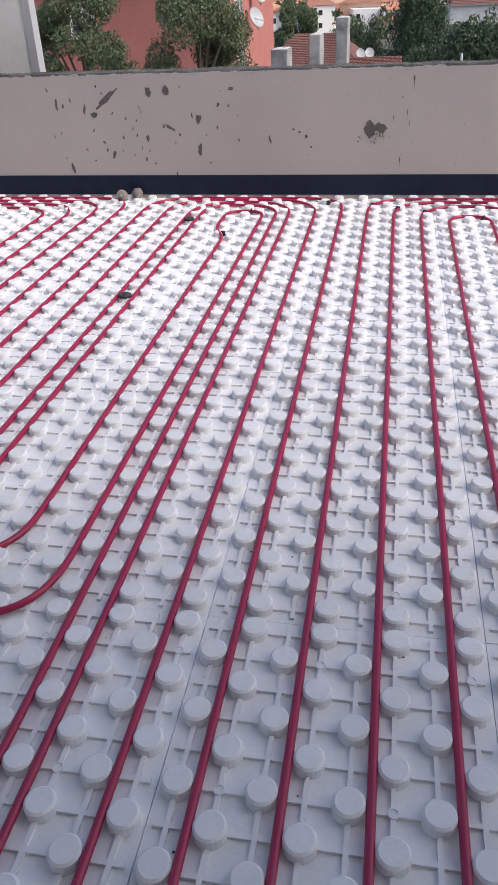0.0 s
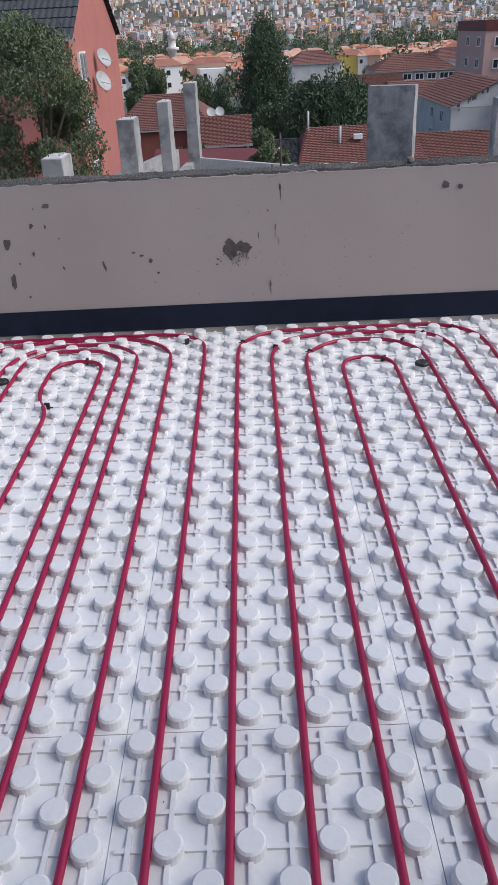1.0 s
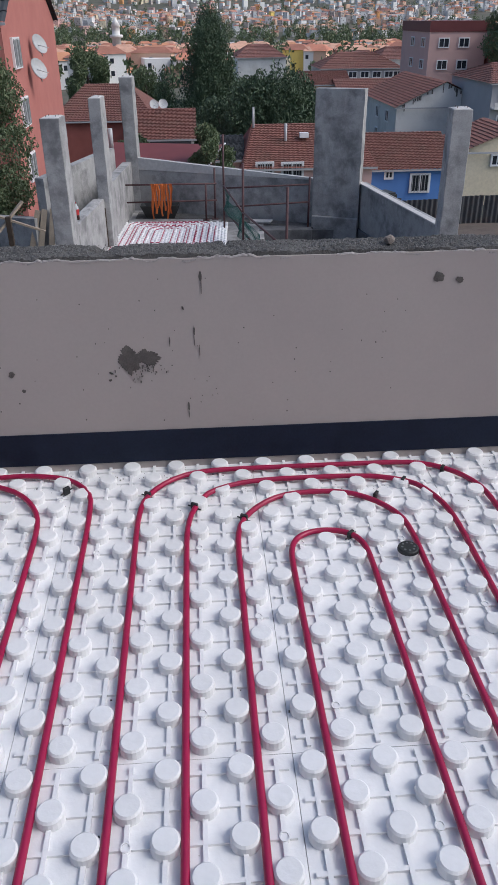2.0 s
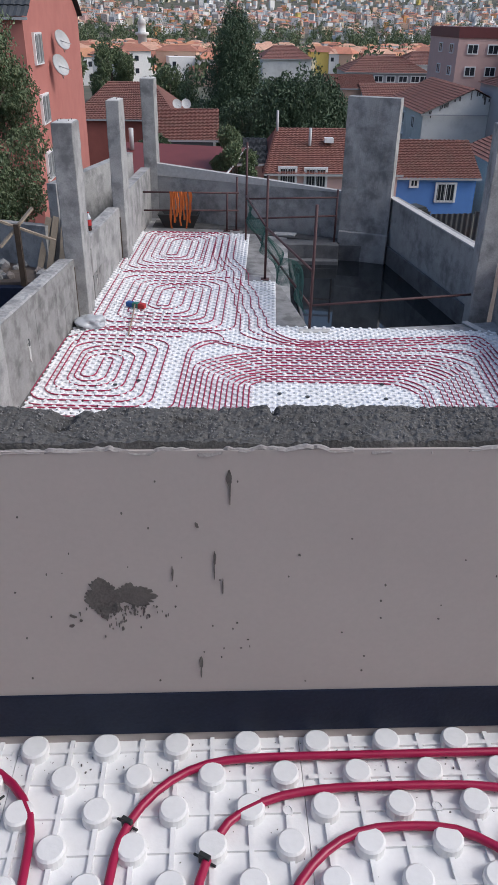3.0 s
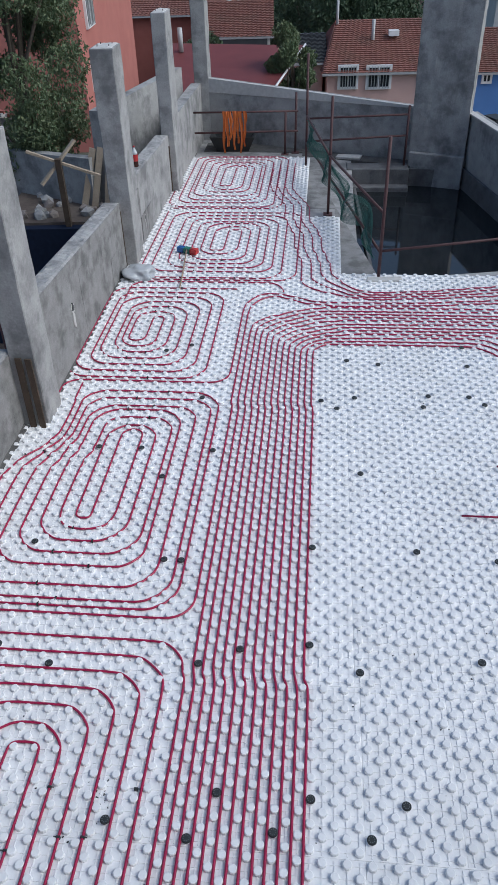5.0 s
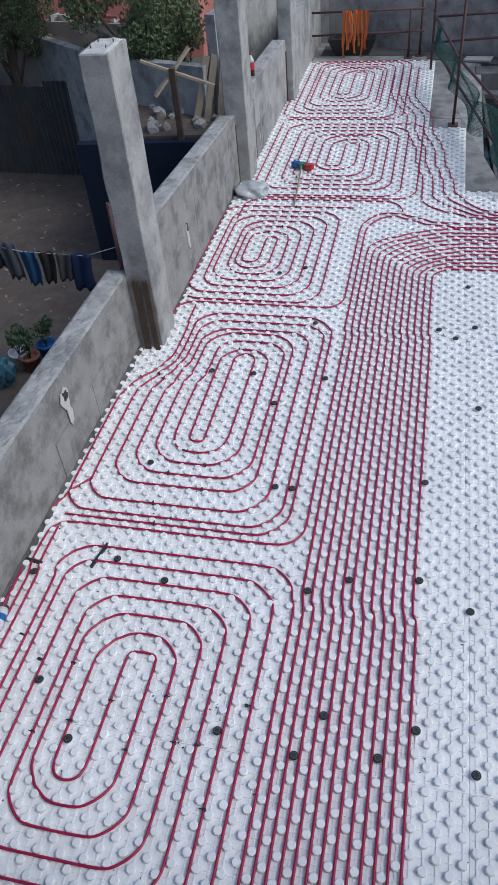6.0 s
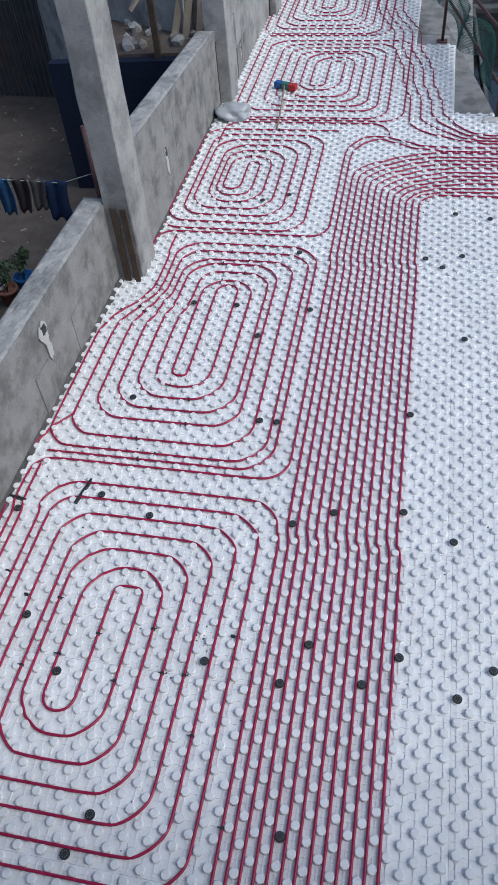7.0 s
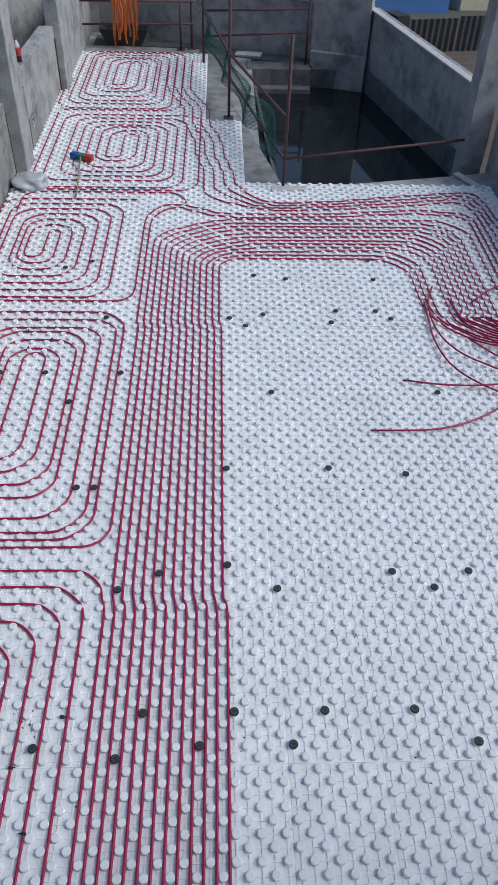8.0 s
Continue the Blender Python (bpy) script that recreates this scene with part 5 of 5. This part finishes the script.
window(BL, 7.43, 29.98, -3.80, 0.28, 0.26)
window(BL, 8.64, 29.98, -4.12, 0.72, 0.64, "y", 6)
# white gable house
WG = house("white rendered house with a stained blank gable and red roof", 11.35, 16.6, 45.0, 54.0, -9, -2.95, -1.72, M_WHITE, "y", courses=14)
for y, z in ((47.0, -3.6), (49.5, -3.6), (47.0, -4.8), (49.5, -4.8)):
    window(WG, 11.34, y, z, 0.7, 0.6, "-x")
rd = random.Random(4)
for k in range(26):
    f = rd.uniform(0.02, 0.98)
    zt = -2.95 + 1.23 * (1 - abs(2 * f - 1)) - 0.06
    bm = bmesh.new()
    w, l = rd.uniform(0.02, 0.05), rd.uniform(0.1, 0.45)
    x = 11.35 + 5.25 * f
    box(bm, x - w, x + w, 44.985, 45.01, zt - l, zt)
    part("streak", bm, M_SCUFF, WG)
# grey apartment house, pink block and neighbours
GA = house("grey rendered apartment house with a red hipped roof", 11.8, 19.2, 75, 81, -9, -2.65, -1.45, M_GREYWALL, "x", hip=2.2, courses=10, name="apartment_building")
for x in (12.5, 13.6, 14.7, 15.8, 16.9, 18.0, 18.8):
    for z in (-3.17, -4.4):
        window(GA, x, 74.98, z, 0.75, 0.5)
PA = thing("apartment_building", "pink rendered apartment block with a dark red parapet band", "house", m=FAR)
bm = bmesh.new()
box(bm, 17.7, 22.0, 62, 70, -9, 0.35)
part("wall", bm, M_PINK, PA)
bm = bmesh.new()
box(bm, 17.65, 22.05, 61.95, 70.05, 0.352, 1.05)
part("parapet", bm, M_MAROON, PA)
for x in (18.8, 20.3):
    for z in (-0.35, -1.8, -3.3):
        window(PA, x, 61.98, z, 0.75, 0.6)
for y in (63.5, 66.5):
    for z in (-0.35, -1.8):
        window(PA, 17.68, y, z, 0.9, 0.6, "-x")
house("brick red house behind the pink block", 22.3, 29, 58, 66, -9, -0.2, 0.9, M_REDWALL, "x", name="house")
house("peach coloured low house with a flat tiled roof", 8.0, 11.2, 58, 63, -9, -2.7, -2.0, material("peach wall", (0.62, 0.40, 0.30), 0.9), "x", name="house")
house("house with an orange clay tile roof", 4.6, 9.2, 80, 88, -9, -1.9, -0.9, M_WHITE, "x", hip=1.5, courses=10)
house("house with an orange clay tile roof", 18.8, 23.0, 82, 90, -9, -2.3, -1.3, M_WHITE, "x", hip=1.5, courses=10)
house("low house with a brown tile roof behind the column", 10.2, 14.2, 56, 61, -9, -3.2, -2.4, M_GREYWALL, "x", courses=10)

GB = house("pale grey apartment house with balconies and a red roof", 14.9, 20.5, 40.5, 47, -9, -1.5, -0.75, M_GREYWALL, "x", hip=1.2, courses=12, name="apartment_building")
for z in (-2.15, -3.25, -4.35):
    for x in (15.6, 17.0, 18.4):
        window(GB, x, 40.48, z, 0.6, 0.55)
    bm = bmesh.new()
    box(bm, 14.95, 17.8, 40.05, 40.49, z - 0.52, z - 0.46)
    box(bm, 14.95, 17.8, 40.05, 40.09, z - 0.46, z - 0.2)
    part("balcony", bm, M_WHITE, GB)
CR = house("low cream house with a patched roof and small window", 10.7, 14.6, 31.5, 35.0, -8, -3.25, -2.45, WALLS[3], "y", courses=12)
window(CR, 12.1, 31.48, -3.6, 0.45, 0.4)
window(CR, 13.4, 31.48, -3.6, 0.45, 0.4)
MIN = thing("minaret", "slender white stone minaret rising over the roofs", "minaret", m=FAR)
bm = bmesh.new()
bmesh.ops.transform(bm, matrix=Matrix(), verts=bm.verts)
prof = [(1.5, -12), (1.2, -6), (1.1, -1.8), (1.7, -1.6), (1.7, -1.0), (1.0, -0.9), (1.0, 0.8), (1.2, 0.9), (0.1, 2.9)]
lathe(bm, prof, 12)
bmesh.ops.translate(bm, vec=(-18.5, 220, -1.2), verts=bm.verts)
part("shaft", bm, M_WHITE, MIN)

# ---- yards beside the terrace ----
bm = bmesh.new()
prism(bm, [(4.75, 8), (14, 8), (14, 26), (3.4, 26), (3.4, 20)], -5.8, -4.9)
solid("ground_yard_east", bm, M_SOIL, "bare brown earth beyond the east wall", "ground", "structure")
M_YARDWALL = material("patched yard render", (0.40, 0.33, 0.29), 0.95, var=0.25, scale=2.0, fine=40, bump=0.5, stain=(0.22, 0.21, 0.20), stain_scale=0.9, stain_amount=0.9)
M_CORR = material("grey corrugated sheet", (0.075, 0.08, 0.085), 0.6, metal=0.3, var=0.35, scale=3, fine=40, bump=0.2, stain=(0.11, 0.06, 0.04), stain_scale=1.5, stain_amount=0.5)


def corrugated(name, a, b, z0, z1, label, waves=24):
    th = thing(name, label, "fence")
    n = 5
    A, B = Vector((a[0], a[1], 0)), Vector((b[0], b[1], 0))
    d = (B - A).normalized()
    nrm = Vector((-d.y, d.x, 0))
    for s in range(n):
        bm = bmesh.new()
        cnt = waves // n * 6
        jig = random.Random(s + len(label)).uniform(-0.12, 0.08)
        cols = []
        for k in range(cnt + 1):
            p = A.lerp(B, (s + 0.985 * k / cnt) / n) + nrm * 0.03 * math.sin(k * 2 * math.pi / 6)
            cols.append([bm.verts.new(p + Vector((0, 0, z))) for z in (z0, z1 + jig)] + [bm.verts.new(p + nrm * 0.006 + Vector((0, 0, z))) for z in (z0, z1 + jig)])
        for p, q in zip(cols, cols[1:]):
            bm.faces.new((p[0], q[0], q[1], p[1]))
            bm.faces.new((p[3], q[3], q[2], p[2]))
            bm.faces.new((p[1], q[1], q[3], p[3]))
        part("sheet", bm, M_CORR, th)
    return th


corrugated("metal_fence", (-11.0, 20.6), (-7.1, 20.1), -5.7, -3.5, "dark corrugated metal fence round the yard", 30)
corrugated("metal_fence", (-7.05, 20.1), (-5.6, 19.2), -5.7, -4.6, "lower dark corrugated metal fence panel", 15)
corrugated("metal_fence", (5.6, 25.6), (13.0, 26.4), -4.95, -3.95, "grey sheet fence before the blue house", 40)
bm = bmesh.new()
box(bm, -5.6, -3.1, 15.9, 16.1, -5.7, -3.3)
solid("wall_yard", bm, M_MEMBRANE, "dark painted low yard wall", "wall", "structure")
for k, (a, b, z) in enumerate((((-5.2, 18.2), (-3.2, 17.1), -2.35), ((-3.2, 17.1), (-2.0, 20.5), -1.45), ((-8.4, 21.5), (-5.2, 18.4), -2.6))):
    bm = bmesh.new()
    wall_line(bm, a, b, 0.2, -5.7, z - 0.1, z)
    solid(f"wall_garden_{k + 1}", bm, M_CONCRETE, "grey patched concrete garden wall", "wall", "structure")
bm = bmesh.new()
prism(bm, [(-5.0, 16.1), (-3.2, 16.1), (-2.6, 17.2), (-5.0, 18.2)], -5.7, -3.25)
solid("ground_terrace_garden", bm, M_SOIL, "raised earth bed behind the dark wall", "ground", "structure")
bm = bmesh.new()
wall_line(bm, (-12.5, 21.6), (-5.5, 21.2), 0.25, -5.7, -2.15, -2.55)
weathered(bm, 0.03, 20)
solid("wall_yard_back", bm, M_YARDWALL, "patched peach and grey rendered yard wall", "wall", "structure")
rk = random.Random(61)
for k in range(46):
    x = rk.uniform(-12.3, -5.6)
    f = (x + 12.5) / 7.0
    bm = bmesh.new()
    w, l, h = rk.uniform(0.06, 0.13), rk.uniform(0.05, 0.10), rk.uniform(0.03, 0.07)
    box(bm, -w, w, -l, l, 0, 2 * h)
    for v in bm.verts:
        v.co += Vector((0.03, 0.03, 0.02)) * noise.noise(v.co * 8 + Vector((k, 0, 0)))
    solid("broken_brick", bm, M_BRICKRED if k % 3 else M_CEMENT, "broken brick lying on the yard wall", "brick", group="bricks on the yard wall", m=pose(x, 21.6 - 0.4 * f - 0.12 + rk.uniform(-0.05, 0.05), -2.15 - 0.4 * f - 0.01, 0, 0, rk.uniform(0, 180)))
# dark weedy shrub and rubble in the raised bed
for k in range(26):
    bm = bmesh.new()
    bmesh.ops.create_icosphere(bm, subdivisions=1, radius=rk.uniform(0.05, 0.14))
    for v in bm.verts:
        v.co += v.co * 0.6 * noise.noise(v.co * 9 + Vector((k * 3, 0, 0)))
    solid("rubble_lump", bm, M_CONCRETE if k % 2 else M_BIT, "broken lump of concrete on the raised earth", "rubble", group="rubble in the garden", m=pose(rk.uniform(-4.6, -3.0), rk.uniform(16.3, 17.6), -3.22, 0, 0, rk.uniform(0, 180)))
for k, (a, b, w) in enumerate((((-4.15, 16.0, -1.95), (-2.95, 16.2, -2.45), 0.07), ((-3.95, 15.9, -2.50), (-3.35, 16.3, -1.85), 0.09))):
    A, B = Vector(a), Vector(b)
    bm = bmesh.new()
    l = (B - A).length
    box(bm, 0, l, -w / 2, w / 2, -0.02, 0.02)
    d = (B - A).normalized()
    m = Matrix.Translation(A) @ d.to_track_quat("X", "Z").to_matrix().to_4x4()
    bmesh.ops.transform(bm, matrix=m, verts=bm.verts)
    solid("plank", bm, M_WOOD, "weathered pale plank nailed across a post", "plank", group="planks")
bm = bmesh.new()
box(bm, -3.68, -3.58, 16.0, 16.1, -3.3, -2.1)
solid("fence_post", bm, M_WOODD, "dark wooden post carrying crossed planks", "post")
for k, (x, a) in enumerate(((-3.3, 12), (-3.05, 8), (-3.5, 15))):
    bm = bmesh.new()
    box(bm, -0.06, 0.06, -0.015, 0.015, 0, 1.1)
    solid("plank", bm, M_WOOD, "weathered plank leaning on the garden wall", "plank", group="planks", m=pose(x, 16.9, -3.25, -8, a, 0))

LINE = thing("clothes_line", "washing line strung across the yard", "clothes line")
bm = bmesh.new()
tube(bm, [(-8.5, 11.2, -2.2), (-5.5, 11, -2.60), (-4.6, 11, -2.80), (-3.74, 11, -2.86), (-3.2, 11, -2.7)], 0.006, 5)
part("cord", bm, M_DISH, LINE)
for k, x in enumerate((-8.5, -3.3)):
    bm = bmesh.new()
    stick(bm, (x, 11.2 if k == 0 else 11.0, -5.7), (x, 11.2 if k == 0 else 11.0, -2.15), 0.03)
    part("post", bm, M_STEEL, LINE)
CL = (("dark navy shirt", 0.012, 0.02, 0.06), ("teal shirt", 0.02, 0.12, 0.11), ("black trousers", 0.014, 0.014, 0.018), ("charcoal shirt", 0.045, 0.045, 0.055), ("black shirt", 0.015, 0.016, 0.02), ("faded grey trousers", 0.075, 0.08, 0.095), ("blue shirt", 0.02, 0.07, 0.16), ("dark brown shirt", 0.03, 0.024, 0.024), ("grey trousers", 0.085, 0.08, 0.08), ("navy towel", 0.012, 0.03, 0.085))
for k, (nm, r, g, b) in enumerate(CL):
    x0 = -6.05 + 0.235 * k
    bm = bmesh.new()
    L = 0.40 + 0.13 * ((k * 7) % 4) / 3
    w = 0.22 if k < 9 else 0.30
    rows = []
    for i in range(9):
        f = i / 8
        z = -2.52 - 0.16 * (x0 + 6.05) / 1.2 * 0.9 - L * f if x0 < -4.7 else -2.79 - 0.04 * (x0 + 4.7) - L * f
        ww = w * (1 - 0.12 * f + 0.08 * math.sin(k + 4 * f))
        rows.append([bm.verts.new((x0 + ww * (j / 6 - 0.5) + 0.02 * math.sin(3 * f + k) + 0.1, 11 + 0.03 * math.sin(j * 1.7 + k + f) , z + 0.02 * math.sin(j * 2.1 + k) * f)) for j in range(7)])
    for p, q in zip(rows, rows[1:]):
        for j in range(6):
            bm.faces.new((p[j], p[j + 1], q[j + 1], q[j]))
    ob = solid("hung_garment", bm, material(nm, (r, g, b), 0.95, var=0.25, scale=15, fine=120, bump=0.3), nm + " hung to dry on a line", "clothing", group="washing on the line", smooth=True)
    md = ob.modifiers.new("cloth", "SOLIDIFY")
    md.thickness = 0.008
M_CLAY = material("clay pot", (0.22, 0.10, 0.07), 0.9, var=0.15)
for k, (x, y, mt, lb) in enumerate(((-5.72, 12.2, M_CLAY, "brown clay flower pot on bare soil"), (-5.95, 12.3, M_FRAME, "white plastic tub on bare soil"), (-5.55, 12.55, M_BLUEP, "blue plastic pot on bare soil"))):
    POT = thing("flower_pot", lb, "pot", group="pots in the yard", m=pose(x, y, -5.66))
    bm = bmesh.new()
    lathe(bm, [(0.11, 0), (0.16, 0.26), (0.18, 0.26), (0.18, 0.31), (0.15, 0.31), (0.14, 0.22)], 16)
    part("pot", bm, mt, POT)
    bm = bmesh.new()
    leaf_crown(bm, [(0, 0, 0.55, 0.16), (0.1, 0.05, 0.7, 0.12)], 160, 0.05, 50 + k)
    for q in range(4):
        tube(bm, [(0, 0, 0.22), (0.06 * math.cos(q * 2), 0.06 * math.sin(q * 2), 0.5), (0.12 * math.cos(q * 2), 0.12 * math.sin(q * 2), 0.75)], 0.008, 4)
    part("plant", bm, M_LEAF_D, POT)
bm = bmesh.new()
bmesh.ops.create_icosphere(bm, subdivisions=3, radius=1)
for v in bm.verts:
    q = 1 + 0.4 * noise.noise(v.co * 2.5)
    v.co = Vector((v.co.x * 0.22 * q, v.co.y * 0.2 * q, 0.3 + v.co.z * 0.3 * q))
solid("plastic_sack", bm, material("translucent blue sack", (0.05, 0.13, 0.18), 0.35, var=0.3, scale=8, fine=60, bump=0.5), "filled blue plastic sack standing in the yard", "sack", m=pose(-6.05, 11.75, -5.68))
bm = bmesh.new()
rl = random.Random(33)
for k in range(450):
    x, y = rl.uniform(-12, -3.4), rl.uniform(8, 20)
    s, a = rl.uniform(0.015, 0.06), rl.uniform(0, 180)
    box(bm, -s, s, -s * 0.4, s * 0.4, 0, 0.008, pose(x, y, -5.658, rl.uniform(-8, 8), rl.uniform(-8, 8), a))
solid("yard_litter", bm, M_STICK, "scattered dry leaves and scraps on the soil", "litter", "stuff")
bm = bmesh.new()
for k in range(14):
    leaf_crown(bm, [(rl.uniform(-4.4, -3.7), rl.uniform(7, 15), -5.4, 0.28), (rl.uniform(-3.6, -3.3), rl.uniform(13.5, 15.5), -5.2, 0.35)], 160, 0.06, 80 + k)
solid("weeds", bm, M_LEAF_D, "weeds growing along the foot of the wall", "weeds", "stuff")
GEN = thing("orange_machine", "small orange building machine parked beyond the east wall", "machine", m=pose(5.75, 22.0, -4.9, 0, 0, 20))
bm = bmesh.new()
box(bm, -0.5, 0.4, -0.35, 0.35, 0.35, 1.5)
bmesh.ops.bevel(bm, geom=bm.edges[:], offset=0.08, segments=2, affect="EDGES")
part("body", bm, M_ORANGE, GEN)
bm = bmesh.new()
box(bm, -0.42, 0.0, -0.3, 0.3, 1.5, 1.95)
bmesh.ops.bevel(bm, geom=bm.edges[:], offset=0.05, segments=2, affect="EDGES")
part("cab", bm, M_CAP, GEN)
for sx in (-0.35, 0.3):
    for sy in (-0.42, 0.34):
        bm = bmesh.new()
        lathe(bm, [(0.1, 0), (0.26, 0.01), (0.28, 0.05), (0.26, 0.09), (0.1, 0.1)], 16)
        bmesh.ops.transform(bm, matrix=pose(sx, sy + 0.1, 0.27, 90, 0, 0), verts=bm.verts)
        part("wheel", bm, M_CAP, GEN)


# ---- marks on the concrete walls, crumbs on the panels ----
def board_marks(wall, u, v0, v1, h0, h1, seed):
    """Shallow relief left by the shuttering boards on the inner face of a wall."""
    rb = random.Random(seed)
    ob = bpy.data.objects[wall]
    v = v0
    while v < v1 - 0.2:
        w = rb.uniform(0.25, 0.6)
        for z0, z1 in ((0.0, 0.44), (0.45, 0.92)):
            if rb.random() < 0.4:
                bm = bmesh.new()
                top = min(z1, h0 + (h1 - h0) * (v - v0) / (v1 - v0) - 0.05)
                box(bm, u - 0.01, u + rb.uniform(0.001, 0.005), v, min(v + w, v1) - 0.012, z0, top)
                part("board_mark", bm, M_OLDWALL, ob)
        v += w


board_marks("wall_west_1", -3.215, -2.6, 4.0, 1.0, 0.88, 1)
board_marks("wall_west_2", -3.03, 4.5, 8.25, 1.2, 0.98, 2)
board_marks("wall_west_3", -2.94, 8.85, 11.7, 1.1, 1.04, 3)


def rough_top(wall, a, b, w, za, zb, seed):
    """A lumpy strip of poured concrete along a wall's top."""
    ob = bpy.data.objects[wall]
    bm = bmesh.new()
    A, B = Vector((*a, za)), Vector((*b, zb))
    d = (B - A)
    n = int(d.length / 0.035)
    side = Vector((d.y, -d.x, 0)).normalized() * w
    rows = []
    for i in range(n + 1):
        p = A.lerp(B, i / n)
        row = []
        for j in range(9):
            q = p + side * (j / 8)
            lift = -0.004 if j in (0, 8) or i in (0, n) else 0.014 + 0.016 * noise.noise((q.x * 12 + seed, q.y * 12, 0)) + 0.014 * noise.noise((q.x * 40 + seed, q.y * 40, 0))
            row.append(bm.verts.new((q.x, q.y, q.z + lift)))
        rows.append(row)
    for r0, r1 in zip(rows, rows[1:]):
        for j in range(8):
            bm.faces.new((r0[j], r1[j], r1[j + 1], r0[j + 1]))
    part("rough_top", bm, M_CONCRETE, ob, "lumpy poured concrete top")


rough_top("wall_west_1", (-3.50, -3.0), (-3.46, 4.08), 0.25, 1.02, 0.88, 1)
rough_top("wall_west_2", (-3.27, 4.46), (-3.27, 8.28), 0.24, 1.24, 0.98, 2)
rough_top("wall_west_3", (-3.20, 8.78), (-3.16, 11.78), 0.24, 1.12, 1.04, 3)


def knocked_hole(wall, u, v, h, s, seed):
    """A black patch painted for the shade in a recess, with a splash of white filler round and below it."""
    ob = bpy.data.objects[wall]
    for nm, w, hh, dz, mt, du in (("filler", 0.12 * s, 0.15 * s, 0, M_CEMENT, 0.010), ("filler", 0.07 * s, 0.24 * s, -0.15 * s, M_CEMENT, 0.009), ("hole", 0.07 * s, 0.09 * s, 0.01, M_CAP, 0.013)):
        bm = bmesh.new()
        ring = []
        for i in range(18):
            a = 2 * math.pi * i / 18
            q = 1 + 0.9 * noise.noise((math.cos(a) * 2.2 + seed, math.sin(a) * 2.2, w * 10))
            ring.append((v + 0.5 * w * q * math.cos(a), h + dz + 0.5 * hh * q * math.sin(a)))
        f = [bm.verts.new((u + du, y, z)) for y, z in ring]
        b = [bm.verts.new((u, y, z)) for y, z in ring]
        bm.faces.new(f)
        for i in range(18):
            bm.faces.new((f[i], b[i], b[(i + 1) % 18], f[(i + 1) % 18]))
        part(nm, bm, mt, ob)


knocked_hole("wall_west_1", -3.212, 2.22, 0.70, 1.2, 3)
knocked_hole("wall_west_2", -3.028, 5.55, 0.62, 1.0, 7)
knocked_hole("wall_west_3", -2.938, 9.4, 0.35, 0.6, 11)

rd = random.Random(77)
bm = bmesh.new()
for k in range(260):
    x, y = rd.uniform(-1.6, 1.6), rd.uniform(-1.5, 2.62)
    s = rd.uniform(0.0008, 0.0028)
    box(bm, -s, s, -s * 0.6, s * 0.6, 0, s, pose(x, y, 0.0004, 0, 0, rd.uniform(0, 180)))
for k in range(150):
    x, y = rd.uniform(-1.8, 1.8), 2.64 - abs(rd.gauss(0, 0.05))
    s = rd.uniform(0.0007, 0.0025)
    box(bm, -s, s, -s * 0.6, s * 0.6, 0, s, pose(x, y, 0.0004, 0, 0, rd.uniform(0, 180)))
for k in range(700):
    x, y = rd.uniform(-1.8, 1.8), 2.64 - abs(rd.gauss(0, 0.13))
    s = rd.uniform(0.0004, 0.0013)
    box(bm, -s, s, -s * 0.6, s * 0.6, 0, s, pose(x, y, 0.0004, 0, 0, rd.uniform(0, 180)))
solid("crumbs", bm, M_SCUFF, "dark crumbs and grit strewn on the white panels", "debris", "stuff")
bm = bmesh.new()
for k in range(420):
    x, y = rd.uniform(-3.1, 2.2), rd.uniform(-2.2, 7.0)
    s = rd.uniform(0.002, 0.007)
    if rd.random() < 0.10:
        x, y = rd.gauss(-1.36, 0.035), rd.gauss(-0.05, 0.05)
    if rd.random() < 0.12:
        x, y = rd.gauss(-0.7, 0.35), rd.gauss(5.55, 0.06)
    box(bm, -s, s, -s * 0.5, s * 0.5, 0, s, pose(x, y, 0.0004, 0, 0, rd.uniform(0, 180)))
solid("crumbs", bm, M_CAP, "dark crumbs strewn on the terrace panels", "debris", "stuff", LOW)

# uneven dark strip drawn for the shaded gap along the foot of the boundary wall
for v0, v1, u0 in ((-2.5, 3.95, -3.225), (4.48, 8.26, -3.04)):
    bm = bmesh.new()
    n = int((v1 - v0) / 0.03)
    rows = []
    for i in range(n + 1):
        v = v0 + (v1 - v0) * i / n
        w = 0.045 + 0.035 * noise.noise((v * 2.1, u0, 3)) + 0.02 * noise.noise((v * 11, u0, 5))
        h = 0.020 + 0.012 * noise.noise((v * 5, u0, 8)) + 0.008 * noise.noise((v * 24, u0, 9))
        rows.append([bm.verts.new((u0 + a * w, v, z)) for a, z in ((0, h + 0.016), (0.5, h + 0.006 * noise.noise((v * 31, 2, 1))), (0.9, h * 0.6), (1.0, -0.002))])
    for p, q in zip(rows, rows[1:]):
        for k in range(3):
            bm.faces.new((p[k], q[k], q[k + 1], p[k + 1]))
    solid("mortar_crumble", bm, M_CONCRETE_D, "dark uneven strip standing in for the shaded gap along the wall foot", "debris", "stuff", LOW)
